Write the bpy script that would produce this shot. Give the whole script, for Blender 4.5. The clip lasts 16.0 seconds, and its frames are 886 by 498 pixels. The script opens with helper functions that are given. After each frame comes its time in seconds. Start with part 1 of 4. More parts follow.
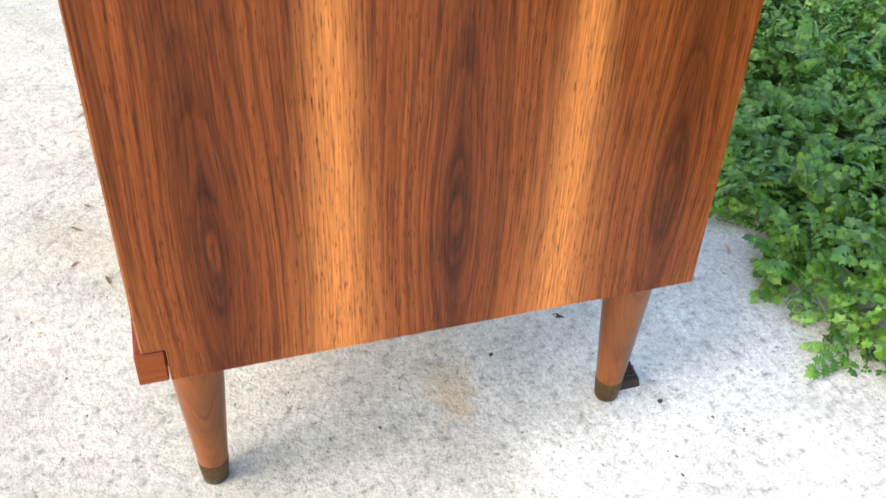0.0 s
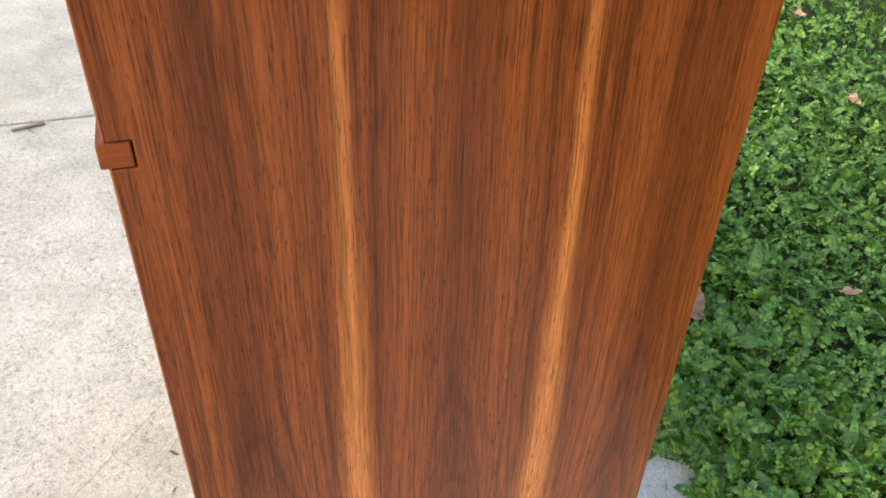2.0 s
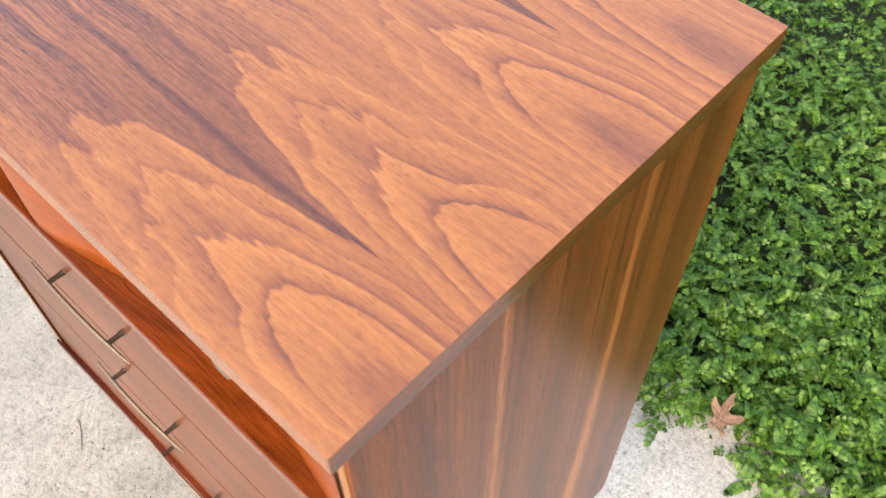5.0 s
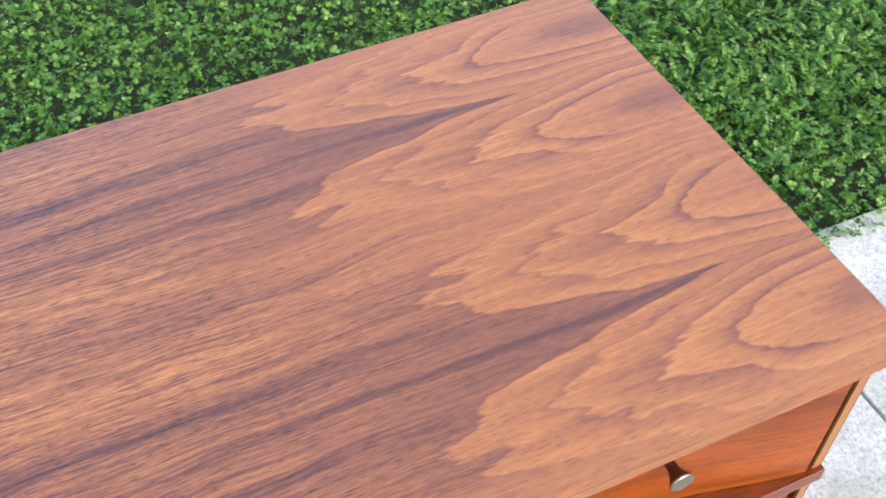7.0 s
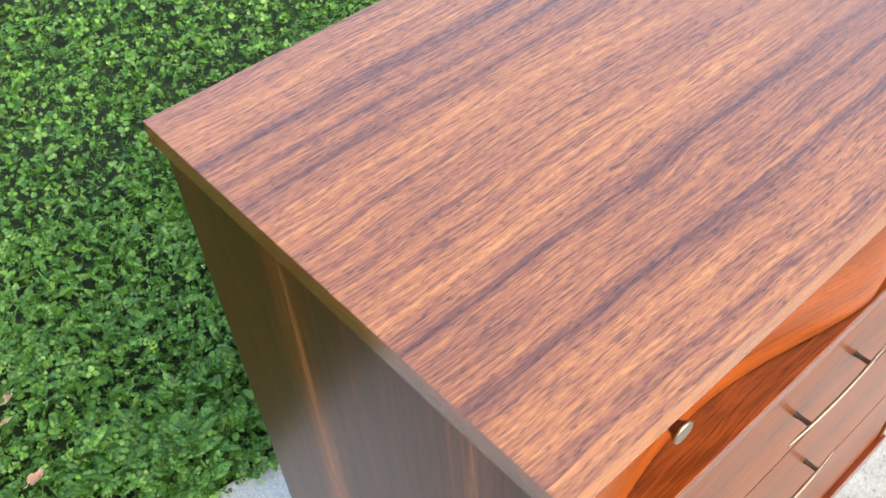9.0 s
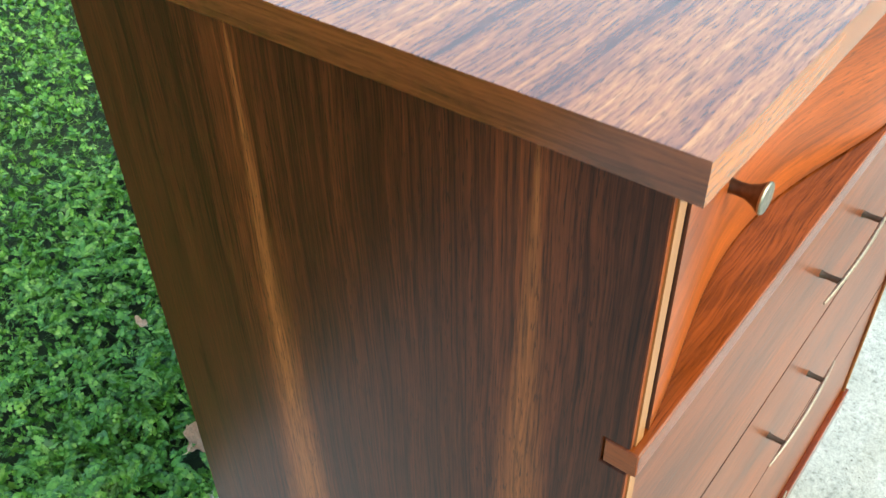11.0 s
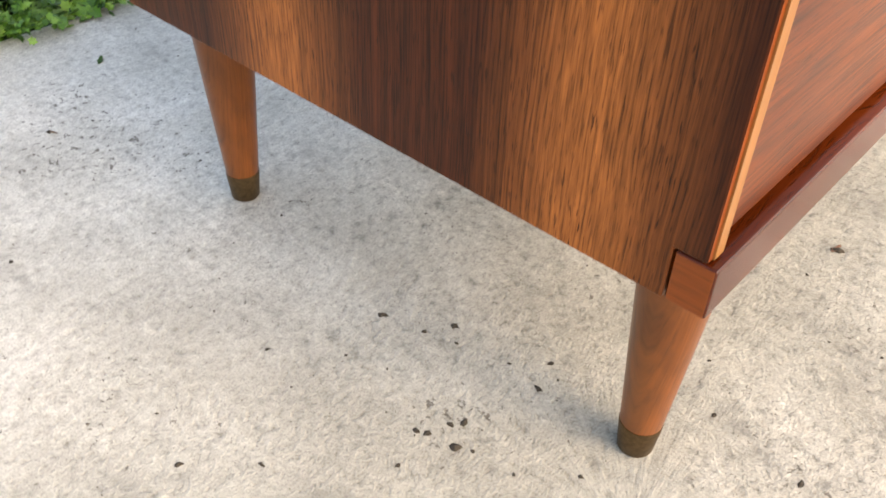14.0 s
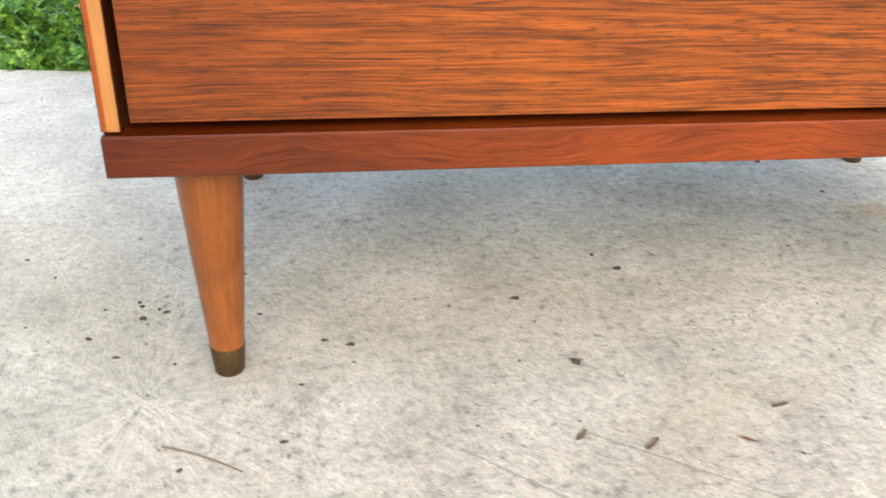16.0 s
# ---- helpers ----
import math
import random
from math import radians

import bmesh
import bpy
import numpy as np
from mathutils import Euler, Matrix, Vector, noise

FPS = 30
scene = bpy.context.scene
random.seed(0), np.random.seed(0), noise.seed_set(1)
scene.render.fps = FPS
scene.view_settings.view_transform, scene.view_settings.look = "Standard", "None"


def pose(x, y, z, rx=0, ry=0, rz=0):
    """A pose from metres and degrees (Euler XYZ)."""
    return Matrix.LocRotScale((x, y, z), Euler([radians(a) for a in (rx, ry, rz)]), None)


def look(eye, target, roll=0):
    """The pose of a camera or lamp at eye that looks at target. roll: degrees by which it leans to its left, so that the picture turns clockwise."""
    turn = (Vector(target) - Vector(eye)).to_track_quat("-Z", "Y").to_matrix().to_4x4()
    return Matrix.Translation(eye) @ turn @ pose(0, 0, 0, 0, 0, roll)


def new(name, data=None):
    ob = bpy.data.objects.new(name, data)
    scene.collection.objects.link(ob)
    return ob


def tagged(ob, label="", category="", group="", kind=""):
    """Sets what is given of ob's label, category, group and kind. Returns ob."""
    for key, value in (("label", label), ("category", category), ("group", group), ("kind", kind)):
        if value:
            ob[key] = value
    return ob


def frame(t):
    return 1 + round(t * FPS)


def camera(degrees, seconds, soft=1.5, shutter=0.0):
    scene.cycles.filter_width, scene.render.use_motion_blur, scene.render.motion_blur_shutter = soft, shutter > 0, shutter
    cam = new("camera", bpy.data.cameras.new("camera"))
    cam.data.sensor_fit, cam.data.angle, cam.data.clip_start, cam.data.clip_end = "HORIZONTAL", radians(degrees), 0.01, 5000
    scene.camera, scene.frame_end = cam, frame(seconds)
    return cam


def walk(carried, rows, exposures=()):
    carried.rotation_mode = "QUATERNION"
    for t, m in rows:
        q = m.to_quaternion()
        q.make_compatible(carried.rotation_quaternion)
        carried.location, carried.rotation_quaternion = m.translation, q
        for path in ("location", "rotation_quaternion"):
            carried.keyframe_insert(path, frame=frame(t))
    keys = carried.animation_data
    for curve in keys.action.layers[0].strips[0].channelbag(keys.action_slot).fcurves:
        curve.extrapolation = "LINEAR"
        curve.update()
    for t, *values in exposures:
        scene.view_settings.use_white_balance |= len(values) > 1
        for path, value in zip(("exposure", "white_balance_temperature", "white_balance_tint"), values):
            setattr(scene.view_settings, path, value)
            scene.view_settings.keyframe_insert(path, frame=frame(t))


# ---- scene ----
cam = camera(52.4, 16.0, shutter=0.18)
PATH = [
    (0, (1.438, 0.051, 0.701), (-0.073, 0.575, -0.5), 2.4),
    (0.5, (1.439, 0.055, 0.858), (-0.053, 0.563, -0.374), 2.2),
    (1, (1.439, 0.052, 1.021), (-0.046, 0.533, -0.229), 1.8),
    (1.5, (1.436, 0.057, 1.18), (-0.046, 0.508, -0.084), 1.8),
    (2, (1.424, 0.077, 1.308), (-0.029, 0.504, 0.002), 2.3),
    (2.5, (1.39, 0.096, 1.412), (-0.007, 0.479, 0.034), 2.8),
    (3, (1.346, 0.09, 1.492), (-0.004, 0.45, 0.061), 2.0),
    (3.5, (1.308, 0.059, 1.538), (0.031, 0.467, 0.054), 1.8),
    (4, (1.284, 0.02, 1.587), (0.149, 0.554, 0.029), 1.9),
    (4.5, (1.218, -0.037, 1.65), (0.258, 0.62, 0.024), -0.9),
    (5, (1.103, -0.115, 1.675), (0.296, 0.725, 0.049), -0.8),
    (5.2, (1.055, -0.174, 1.678), (0.326, 0.773, 0.074), -0.4),
    (7.3, (0.386, -0.243, 1.728), (0.962, 0.949, 0.229), -3.8),
    (7.5, (0.332, -0.247, 1.723), (0.97, 0.926, 0.234), -3.5),
    (8, (0.183, -0.263, 1.7), (0.878, 0.904, 0.232), -2.9),
    (8.5, (0.009, -0.254, 1.698), (0.739, 0.881, 0.222), -2.8),
    (9, (-0.204, -0.172, 1.672), (0.649, 0.903, 0.217), -4.4),
    (9.2, (-0.255, -0.157, 1.647), (0.669, 0.899, 0.222), -4.2),
    (11.3, (-0.325, -0.123, 1.333), (0.874, 0.855, 0.067), -1.4),
    (11.5, (-0.333, -0.13, 1.288), (0.858, 0.856, 0.019), -1.2),
    (12, (-0.33, -0.133, 1.142), (0.837, 0.85, -0.152), -0.9),
    (12.5, (-0.322, -0.118, 0.997), (0.818, 0.852, -0.33), -2.1),
    (13, (-0.317, -0.092, 0.856), (0.81, 0.878, -0.482), -2.3),
    (13.5, (-0.318, -0.104, 0.678), (0.811, 0.842, -0.675), -0.8),
    (14, (-0.314, -0.111, 0.498), (0.835, 0.879, -0.805), 2.0),
    (14.5, (-0.236, -0.196, 0.395), (0.739, 1.073, -0.804), 1.2),
    (15, (-0.152, -0.294, 0.375), (0.518, 1.248, -0.709), 1.7),
    (15.5, (-0.038, -0.442, 0.454), (0.399, 1.258, -0.504), 2.0),
    (16, (0.157, -0.605, 0.451), (0.392, 1.146, -0.487), 1.4),
]
EXPOSURES = [(0, 1.7, 6700, 7), (1, 1.5, 6900, 8), (3, 1.45, 7300, 10), (5, 1.36, 7400, 12), (7.5, 1.17, 6100, 8), (8, 1.3, 6100, 8), (8.5, 1.33, 6000, 6), (9, 1.5, 6600, 5), (11.5, 1.6, 6200, -13),
             (12, 1.63, 7000, 1), (13.5, 1.74, 8400, 13), (14.5, 1.1, 7300, 10), (15, 1.12, 7300, 10), (15.5, 1.35, 7200, 9), (16, 1.4, 7000, 6)]
walk(cam, [(t, look(eye, target, roll)) for t, eye, target, roll in PATH], EXPOSURES)

# ---- light ----
SUN_FROM = Vector((0.12, -0.75, 0.6)).normalized()
world = bpy.data.worlds.new("sky")
scene.world = world
world.use_nodes = True
wt = world.node_tree
sky = wt.nodes.new("ShaderNodeTexSky")
sky.sky_type, sky.sun_disc = "NISHITA", False
sky.sun_elevation = math.asin(SUN_FROM.z)
sky.sun_rotation = math.atan2(SUN_FROM.x, SUN_FROM.y)
sky.dust_density, sky.air_density = 3.0, 1.2
wt.nodes["Background"].inputs[1].default_value = 0.15
wt.links.new(sky.outputs[0], wt.nodes["Background"].inputs[0])
sun = new("sun", bpy.data.lights.new("sun", "SUN"))
sun.data.energy, sun.data.angle, sun.data.color = 0.32, radians(80), (1.0, 0.95, 0.88)
sun.matrix_world = look(SUN_FROM * 20, (0, 0, 0))


# ---- materials ----
class Shader:
    """A node material, with short calls for the usual nodes."""

    def __init__(self, name):
        self.mat = bpy.data.materials.new(name)
        self.mat.use_nodes = True
        self.tree = self.mat.node_tree
        self.bsdf = self.tree.nodes["Principled BSDF"]
        self.pos = self.tree.nodes.new("ShaderNodeNewGeometry").outputs["Position"]

    def put(self, socket, value):
        if isinstance(value, bpy.types.NodeSocket):
            self.tree.links.new(value, socket)
        else:
            socket.default_value = value

    def math(self, op, a, b=0.0, c=0.0):
        n = self.tree.nodes.new("ShaderNodeMath")
        n.operation = op
        for k, v in enumerate((a, b, c)):
            self.put(n.inputs[k], v)
        return n.outputs[0]

    def split(self, v):
        n = self.tree.nodes.new("ShaderNodeSeparateXYZ")
        self.put(n.inputs[0], v)
        return n.outputs

    def join(self, x, y, z=0.0):
        n = self.tree.nodes.new("ShaderNodeCombineXYZ")
        for k, v in enumerate((x, y, z)):
            self.put(n.inputs[k], v)
        return n.outputs[0]

    def scaled(self, v, by):
        n = self.tree.nodes.new("ShaderNodeVectorMath")
        n.operation = "MULTIPLY"
        self.put(n.inputs[0], v)
        n.inputs[1].default_value = by
        return n.outputs[0]

    def noise(self, v, scale, detail=3.0, rough=0.5, distort=0.0):
        n = self.tree.nodes.new("ShaderNodeTexNoise")
        self.put(n.inputs["Vector"], v)
        n.inputs["Scale"].default_value, n.inputs["Detail"].default_value = scale, detail
        n.inputs["Roughness"].default_value, n.inputs["Distortion"].default_value = rough, distort
        return n.outputs[0]

    def noise1(self, w, scale, detail=2.0):
        n = self.tree.nodes.new("ShaderNodeTexNoise")
        n.noise_dimensions = "1D"
        self.put(n.inputs["W"], w)
        n.inputs["Scale"].default_value, n.inputs["Detail"].default_value = scale, detail
        return n.outputs[0]

    def ramp(self, f, stops):
        n = self.tree.nodes.new("ShaderNodeValToRGB")
        self.put(n.inputs[0], f)
        els = n.color_ramp.elements
        while len(els) < len(stops):
            els.new(0.5)
        for e, (p, c) in zip(els, stops):
            e.position = p
            e.color = (c, c, c, 1) if isinstance(c, float) else (*c, 1)
        return n.outputs[0]

    def mix(self, f, a, b, kind="MIX"):
        n = self.tree.nodes.new("ShaderNodeMix")
        n.data_type, n.blend_type = "RGBA", kind
        self.put(n.inputs[0], f)
        for k, v in ((6, a), (7, b)):
            self.put(n.inputs[k], v if isinstance(v, bpy.types.NodeSocket) else (*v, 1))
        return n.outputs[2]

    def bump(self, height, strength, distance=0.001):
        n = self.tree.nodes.new("ShaderNodeBump")
        self.put(n.inputs["Height"], height)
        n.inputs["Strength"].default_value, n.inputs["Distance"].default_value = strength, distance
        self.put(self.bsdf.inputs["Normal"], n.outputs[0])

    def finish(self, color, rough, metal=0.0, coat=0.0, coat_rough=0.1):
        self.put(self.bsdf.inputs["Base Color"], color if isinstance(color, bpy.types.NodeSocket) else (*color, 1))
        self.put(self.bsdf.inputs["Roughness"], rough)
        self.bsdf.inputs["Metallic"].default_value = metal
        self.bsdf.inputs["Coat Weight"].default_value = coat
        self.bsdf.inputs["Coat Roughness"].default_value = coat_rough
        return self.mat


def walnut(name, along, across, leaf, first, heart, bands, reach=0.1, fall=0.35, stripe=None, tint=(1, 1, 1), gloss=0.16, ring=60.0, figure=0.75,
           streaks=0.55, warp=0.012, eye=0.0, ink=0.6, coat=0.45, coat_rough=0.1, pores=0.9, calm=0.0, spec=0.5, contour=0.0, pale=0.8, sapwood=None, broad=0.0, lace=0.0, fade=1.0, lean=False, taper=0.0, threads=0.6, dashes=5.0, pitch=330.0, ends=None):
    """Oiled walnut veneer. along, across: axes of the grain; leaf: width of a veneer leaf, the first starting at first; heart: where along the grain
    the figure closes; reach, fall: how its arches draw out; bands: colours across a leaf; stripe: sapwood at the joints, its half width low and high."""
    s = Shader(name)
    p = s.split(s.pos)
    v, u = p["XYZ".index(along)], p["XYZ".index(across[0])]
    if len(across) == 2:
        u = s.math("ADD", u, p["XYZ".index(across[1])])
    if lean:
        # the joint towards the back does not run quite upright
        slant = s.math("SUBTRACT", s.ramp(v, [(0.2, 0.006), (0.6, 0.002), (0.9, 0.008), (1.0, 0.012)]), 0.008)
        u = s.math("ADD", u, s.math("MULTIPLY", slant, s.ramp(u, [(0.2, 0.0), (0.31, 1.0)])))
    wob = s.noise(s.join(s.math("MULTIPLY", v, 3.0), s.math("MULTIPLY", u, 9.0)), 1.7, 3.0)
    u2 = s.math("ADD", u, s.math("MULTIPLY", s.math("SUBTRACT", wob, 0.5), warp))
    k = s.math("DIVIDE", s.math("SUBTRACT", u2, first), leaf)
    cell = s.math("FLOOR", k)
    t = s.math("SUBTRACT", k, cell)
    du = s.math("MULTIPLY", s.math("SUBTRACT", t, 0.5), leaf)
    dist = s.math("ABSOLUTE", s.math("SUBTRACT", v, heart))
    dv = s.math("MULTIPLY", s.math("SUBTRACT", 1.0, s.math("EXPONENT", s.math("DIVIDE", dist, -fall))), reach)
    r = s.math("SQRT", s.math("ADD", s.math("MULTIPLY", du, du), s.math("MULTIPLY", dv, dv)))
    jag = s.noise(s.join(s.math("MULTIPLY", v, 26.0), s.math("MULTIPLY", u, 75.0)), 1.0, 4.0, 0.6)
    stray = s.math("ADD", s.math("MULTIPLY", s.math("SUBTRACT", jag, 0.5), 0.004 if eye else 0.009), s.math("MULTIPLY", s.math("SUBTRACT", wob, 0.5), 0.006 if eye else 0.02))
    r = s.math("ADD", r, stray)
    if eye:
        # the grain parts round a small knot
        up = s.math("DIVIDE", s.math("SUBTRACT", v, heart), 0.08)
        env = s.math("EXPONENT", s.math("MULTIPLY", s.math("MULTIPLY", up, up), -1.0))
        side = s.math("ABSOLUTE", du)
        push = s.math("MULTIPLY", s.math("DIVIDE", du, s.math("ADD", side, 0.005)), s.math("EXPONENT", s.math("DIVIDE", side, -0.03)))
        u2 = s.math("SUBTRACT", u2, s.math("MULTIPLY", s.math("MULTIPLY", push, env), 0.013))
        ku, kv = s.math("DIVIDE", s.math("ADD", du, s.math("MULTIPLY", s.math("SUBTRACT", jag, 0.5), 0.008)), eye), s.math("MULTIPLY", up, 0.08 / (4.2 * eye))
        knot = s.math("SQRT", s.math("ADD", s.math("MULTIPLY", ku, ku), s.math("MULTIPLY", kv, kv)))
    rings = s.noise1(s.math("ADD", r, s.math("MULTIPLY", cell, 0.0025)), ring, 3.0)
    streak = s.noise(s.join(s.math("MULTIPLY", v, 1.3), s.math("MULTIPLY", u2, 85.0)), 1.0, 5.0, 0.66)
    fine = s.noise(s.join(s.math("MULTIPLY", v, 20.0), s.math("MULTIPLY", u2, 600.0)), 1.0, 3.0, 0.65)
    base = s.ramp(t, bands)
    if stripe:
        low, high = stripe
        gap = s.math("MULTIPLY", s.math("MINIMUM", t, s.math("SUBTRACT", 1.0, t)), leaf)
        width = s.math("ADD", s.math("MULTIPLY", s.math("SUBTRACT", v, 0.2), high - low), low)
        if taper:
            width = s.math("MULTIPLY", s.math("EXPONENT", s.math("MULTIPLY", s.math("SUBTRACT", v, 0.2), -taper)), low)
        near = s.math("DIVIDE", s.math("ADD", gap, s.math("MULTIPLY", s.math("SUBTRACT", streak, 0.5), 0.008)), width)
        sap = s.ramp(near, [(0.0, 1.0), (0.25, 0.85), (0.55, 0.4), (1.0, 0.0)])
        sap = s.math("MULTIPLY", sap, s.ramp(v, [(0.45, 1.0), (1.0, fade)]))
        base = s.mix(s.math("MULTIPLY", sap, pale), base, sapwood or PALE)
        base = s.mix(sap, base, s.mix(1.0, base, s.ramp(s.noise(s.join(s.math("ADD", s.math("MULTIPLY", v, 42.0), s.math("MULTIPLY", u, 70.0)), s.math("MULTIPLY", u, 230.0)), 1.0, 3.0, 0.6),
                                                        [(0.34, 1.0 - 1.2 * lace), (0.5, 1.0), (0.66, 1.0 + lace)]), "MULTIPLY"))
    lines = s.noise(s.join(s.math("MULTIPLY", v, dashes), s.math("MULTIPLY", u2, pitch)), 1.0, 3.0, 0.6)
    tone = s.math("ADD", s.math("MULTIPLY", rings, figure), s.math("MULTIPLY", streak, streaks))
    tone = s.math("ADD", tone, s.math("MULTIPLY", lines, threads))
    if broad:
        wide = s.noise(s.join(s.math("MULTIPLY", v, 0.9), s.math("MULTIPLY", u2, 42.0)), 1.0, 3.0, 0.55)
        tone = s.math("ADD", tone, s.math("MULTIPLY", wide, broad))
    tone = s.math("DIVIDE", tone, figure + streaks + threads + broad)
    dark = s.ramp(tone, [(0.36, 0.34), (0.44, 0.62), (0.5, 0.97), (0.56, 1.16), (0.65, 1.42)])
    if stripe:
        dark = s.mix(s.math("MULTIPLY", sap, 0.75), dark, (1.0, 1.0, 1.0))
    if eye:
        dark = s.mix(1.0, dark, s.ramp(s.math("MULTIPLY", knot, 0.25), [(0.0, 1.5), (0.17, 1.4), (0.26, 0.5), (0.36, 0.55), (0.5, 0.85), (0.62, 0.72), (0.8, 1.0)]), "MULTIPLY")
        # dark wood streams away above and below the knot
        wave = s.math("ADD", du, s.math("MULTIPLY", s.math("SUBTRACT", wob, 0.5), 0.03))
        lean = s.math("DIVIDE", wave, s.ramp(s.math("ABSOLUTE", s.math("SUBTRACT", v, heart)), [(0.0, 0.013), (0.1, 0.008), (0.3, 0.014)]))
        plume = s.math("EXPONENT", s.math("MULTIPLY", s.math("MULTIPLY", lean, lean), -1.0))
        plume = s.math("MULTIPLY", plume, s.ramp(v, [(0.2, 0.6), (0.3, 0.6), (0.4, 0.4), (0.52, 0.12), (0.7, 0.0)]))
        dark = s.mix(plume, dark, s.mix(1.0, dark, (0.52, 0.42, 0.36), "MULTIPLY"))
    if calm:
        dark = s.mix(calm, dark, (1.0, 1.0, 1.0))
    col = s.mix(1.0, base, dark, "MULTIPLY")
    if ends:
        col = s.mix(1.0, col, s.ramp(s.math("ADD", v, s.math("MULTIPLY", s.math("SUBTRACT", wob, 0.5), 0.5)), ends), "MULTIPLY")
    hair = s.noise(s.join(s.math("MULTIPLY", v, 4.0), s.math("MULTIPLY", u2, 400.0)), 1.0, 4.0, 0.7)
    if stripe:
        ink = s.math("MULTIPLY", s.math("SUBTRACT", 1.0, s.math("MULTIPLY", sap, 0.8)), ink)
    line = s.math("MULTIPLY", s.ramp(hair, [(0.36, 1.0), (0.46, 0.25), (0.53, 0.0)]), ink)
    col = s.mix(line, col, s.mix(1.0, col, (0.3, 0.24, 0.24), "MULTIPLY"))
    if contour:
        ridge = s.math("FRACT", s.math("MULTIPLY", r, contour))
        thin = s.math("MULTIPLY", s.ramp(ridge, [(0.0, 1.0), (0.12, 0.75), (0.4, 0.0), (0.9, 0.0), (1.0, 1.0)]), s.ramp(dist, [(0.3, 0.5), (0.6, 0.0)]))
        if stripe:
            thin = s.math("MULTIPLY", thin, s.math("SUBTRACT", 1.0, sap))
        col = s.mix(thin, col, s.mix(1.0, col, (0.36, 0.28, 0.26), "MULTIPLY"))
    col = s.mix(1.0 - 0.8 * calm, col, s.ramp(fine, [(0.33, 0.36), (0.45, 0.86), (0.55, 1.06), (0.7, 1.3)]), "MULTIPLY")
    pore = s.noise(s.join(s.math("MULTIPLY", v, 75.0), s.math("MULTIPLY", u, 700.0)), 1.0, 1.5)
    where = s.noise(s.join(s.math("MULTIPLY", v, 2.0), s.math("MULTIPLY", u, 40.0)), 1.0, 2.0)
    dash = s.math("MULTIPLY", s.ramp(pore, [(0.31, pores), (0.4, 0.0)]), s.ramp(where, [(0.35, 0.35), (0.6, 1.0)]))
    col = s.mix(dash, col, (0.03, 0.012, 0.006))
    col = s.mix(1.0, col, tint, "MULTIPLY")
    s.bump(s.math("SUBTRACT", s.math("MULTIPLY", fine, 0.6), dash), 0.1, 0.0005)
    rough = s.math("ADD", s.math("MULTIPLY", streak, 0.1), gloss)
    s.bsdf.inputs["Specular IOR Level"].default_value = spec
    return s.finish(col, rough, 0.0, coat, coat_rough)


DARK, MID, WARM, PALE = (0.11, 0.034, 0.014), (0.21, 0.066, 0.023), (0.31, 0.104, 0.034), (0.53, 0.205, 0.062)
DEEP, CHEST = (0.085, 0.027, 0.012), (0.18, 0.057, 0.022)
SIDE_BANDS = [(0.0, WARM), (0.12, MID), (0.3, WARM), (0.42, MID), (0.5, CHEST), (0.58, MID), (0.75, WARM), (0.88, MID), (1.0, WARM)]
side_right = walnut("walnut_side", "Z", "Y", 0.181, 0.153 - 0.181, 0.310, SIDE_BANDS, reach=0.05, fall=0.25, stripe=(0.052, 0.009), ring=150.0, warp=0.006, eye=0.005, tint=(0.87, 0.66, 0.475), coat=0.0, gloss=0.24, calm=0.2, threads=1.0, dashes=2.2, contour=105.0, ink=0.15, sapwood=(0.77, 0.345, 0.125), pale=0.88, broad=0.6, pores=0.75, lace=0.1, fade=0.5, spec=0.22,
                    lean=True, taper=2.15)
# darker figure than the right; that side's dark reflection is also in the tint
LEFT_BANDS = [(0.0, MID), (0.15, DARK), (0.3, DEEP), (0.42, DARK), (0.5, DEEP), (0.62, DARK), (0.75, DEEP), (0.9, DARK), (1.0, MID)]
side_left = walnut("walnut_side_dark_shaded", "Z", "Y", 0.229, 0.072 - 0.229, 0.2, LEFT_BANDS, reach=0.08, fall=0.4, stripe=(0.076, -0.003), ring=130.0,
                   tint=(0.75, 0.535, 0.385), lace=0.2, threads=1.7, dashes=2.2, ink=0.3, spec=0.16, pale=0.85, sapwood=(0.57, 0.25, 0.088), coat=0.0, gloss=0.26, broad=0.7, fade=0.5)


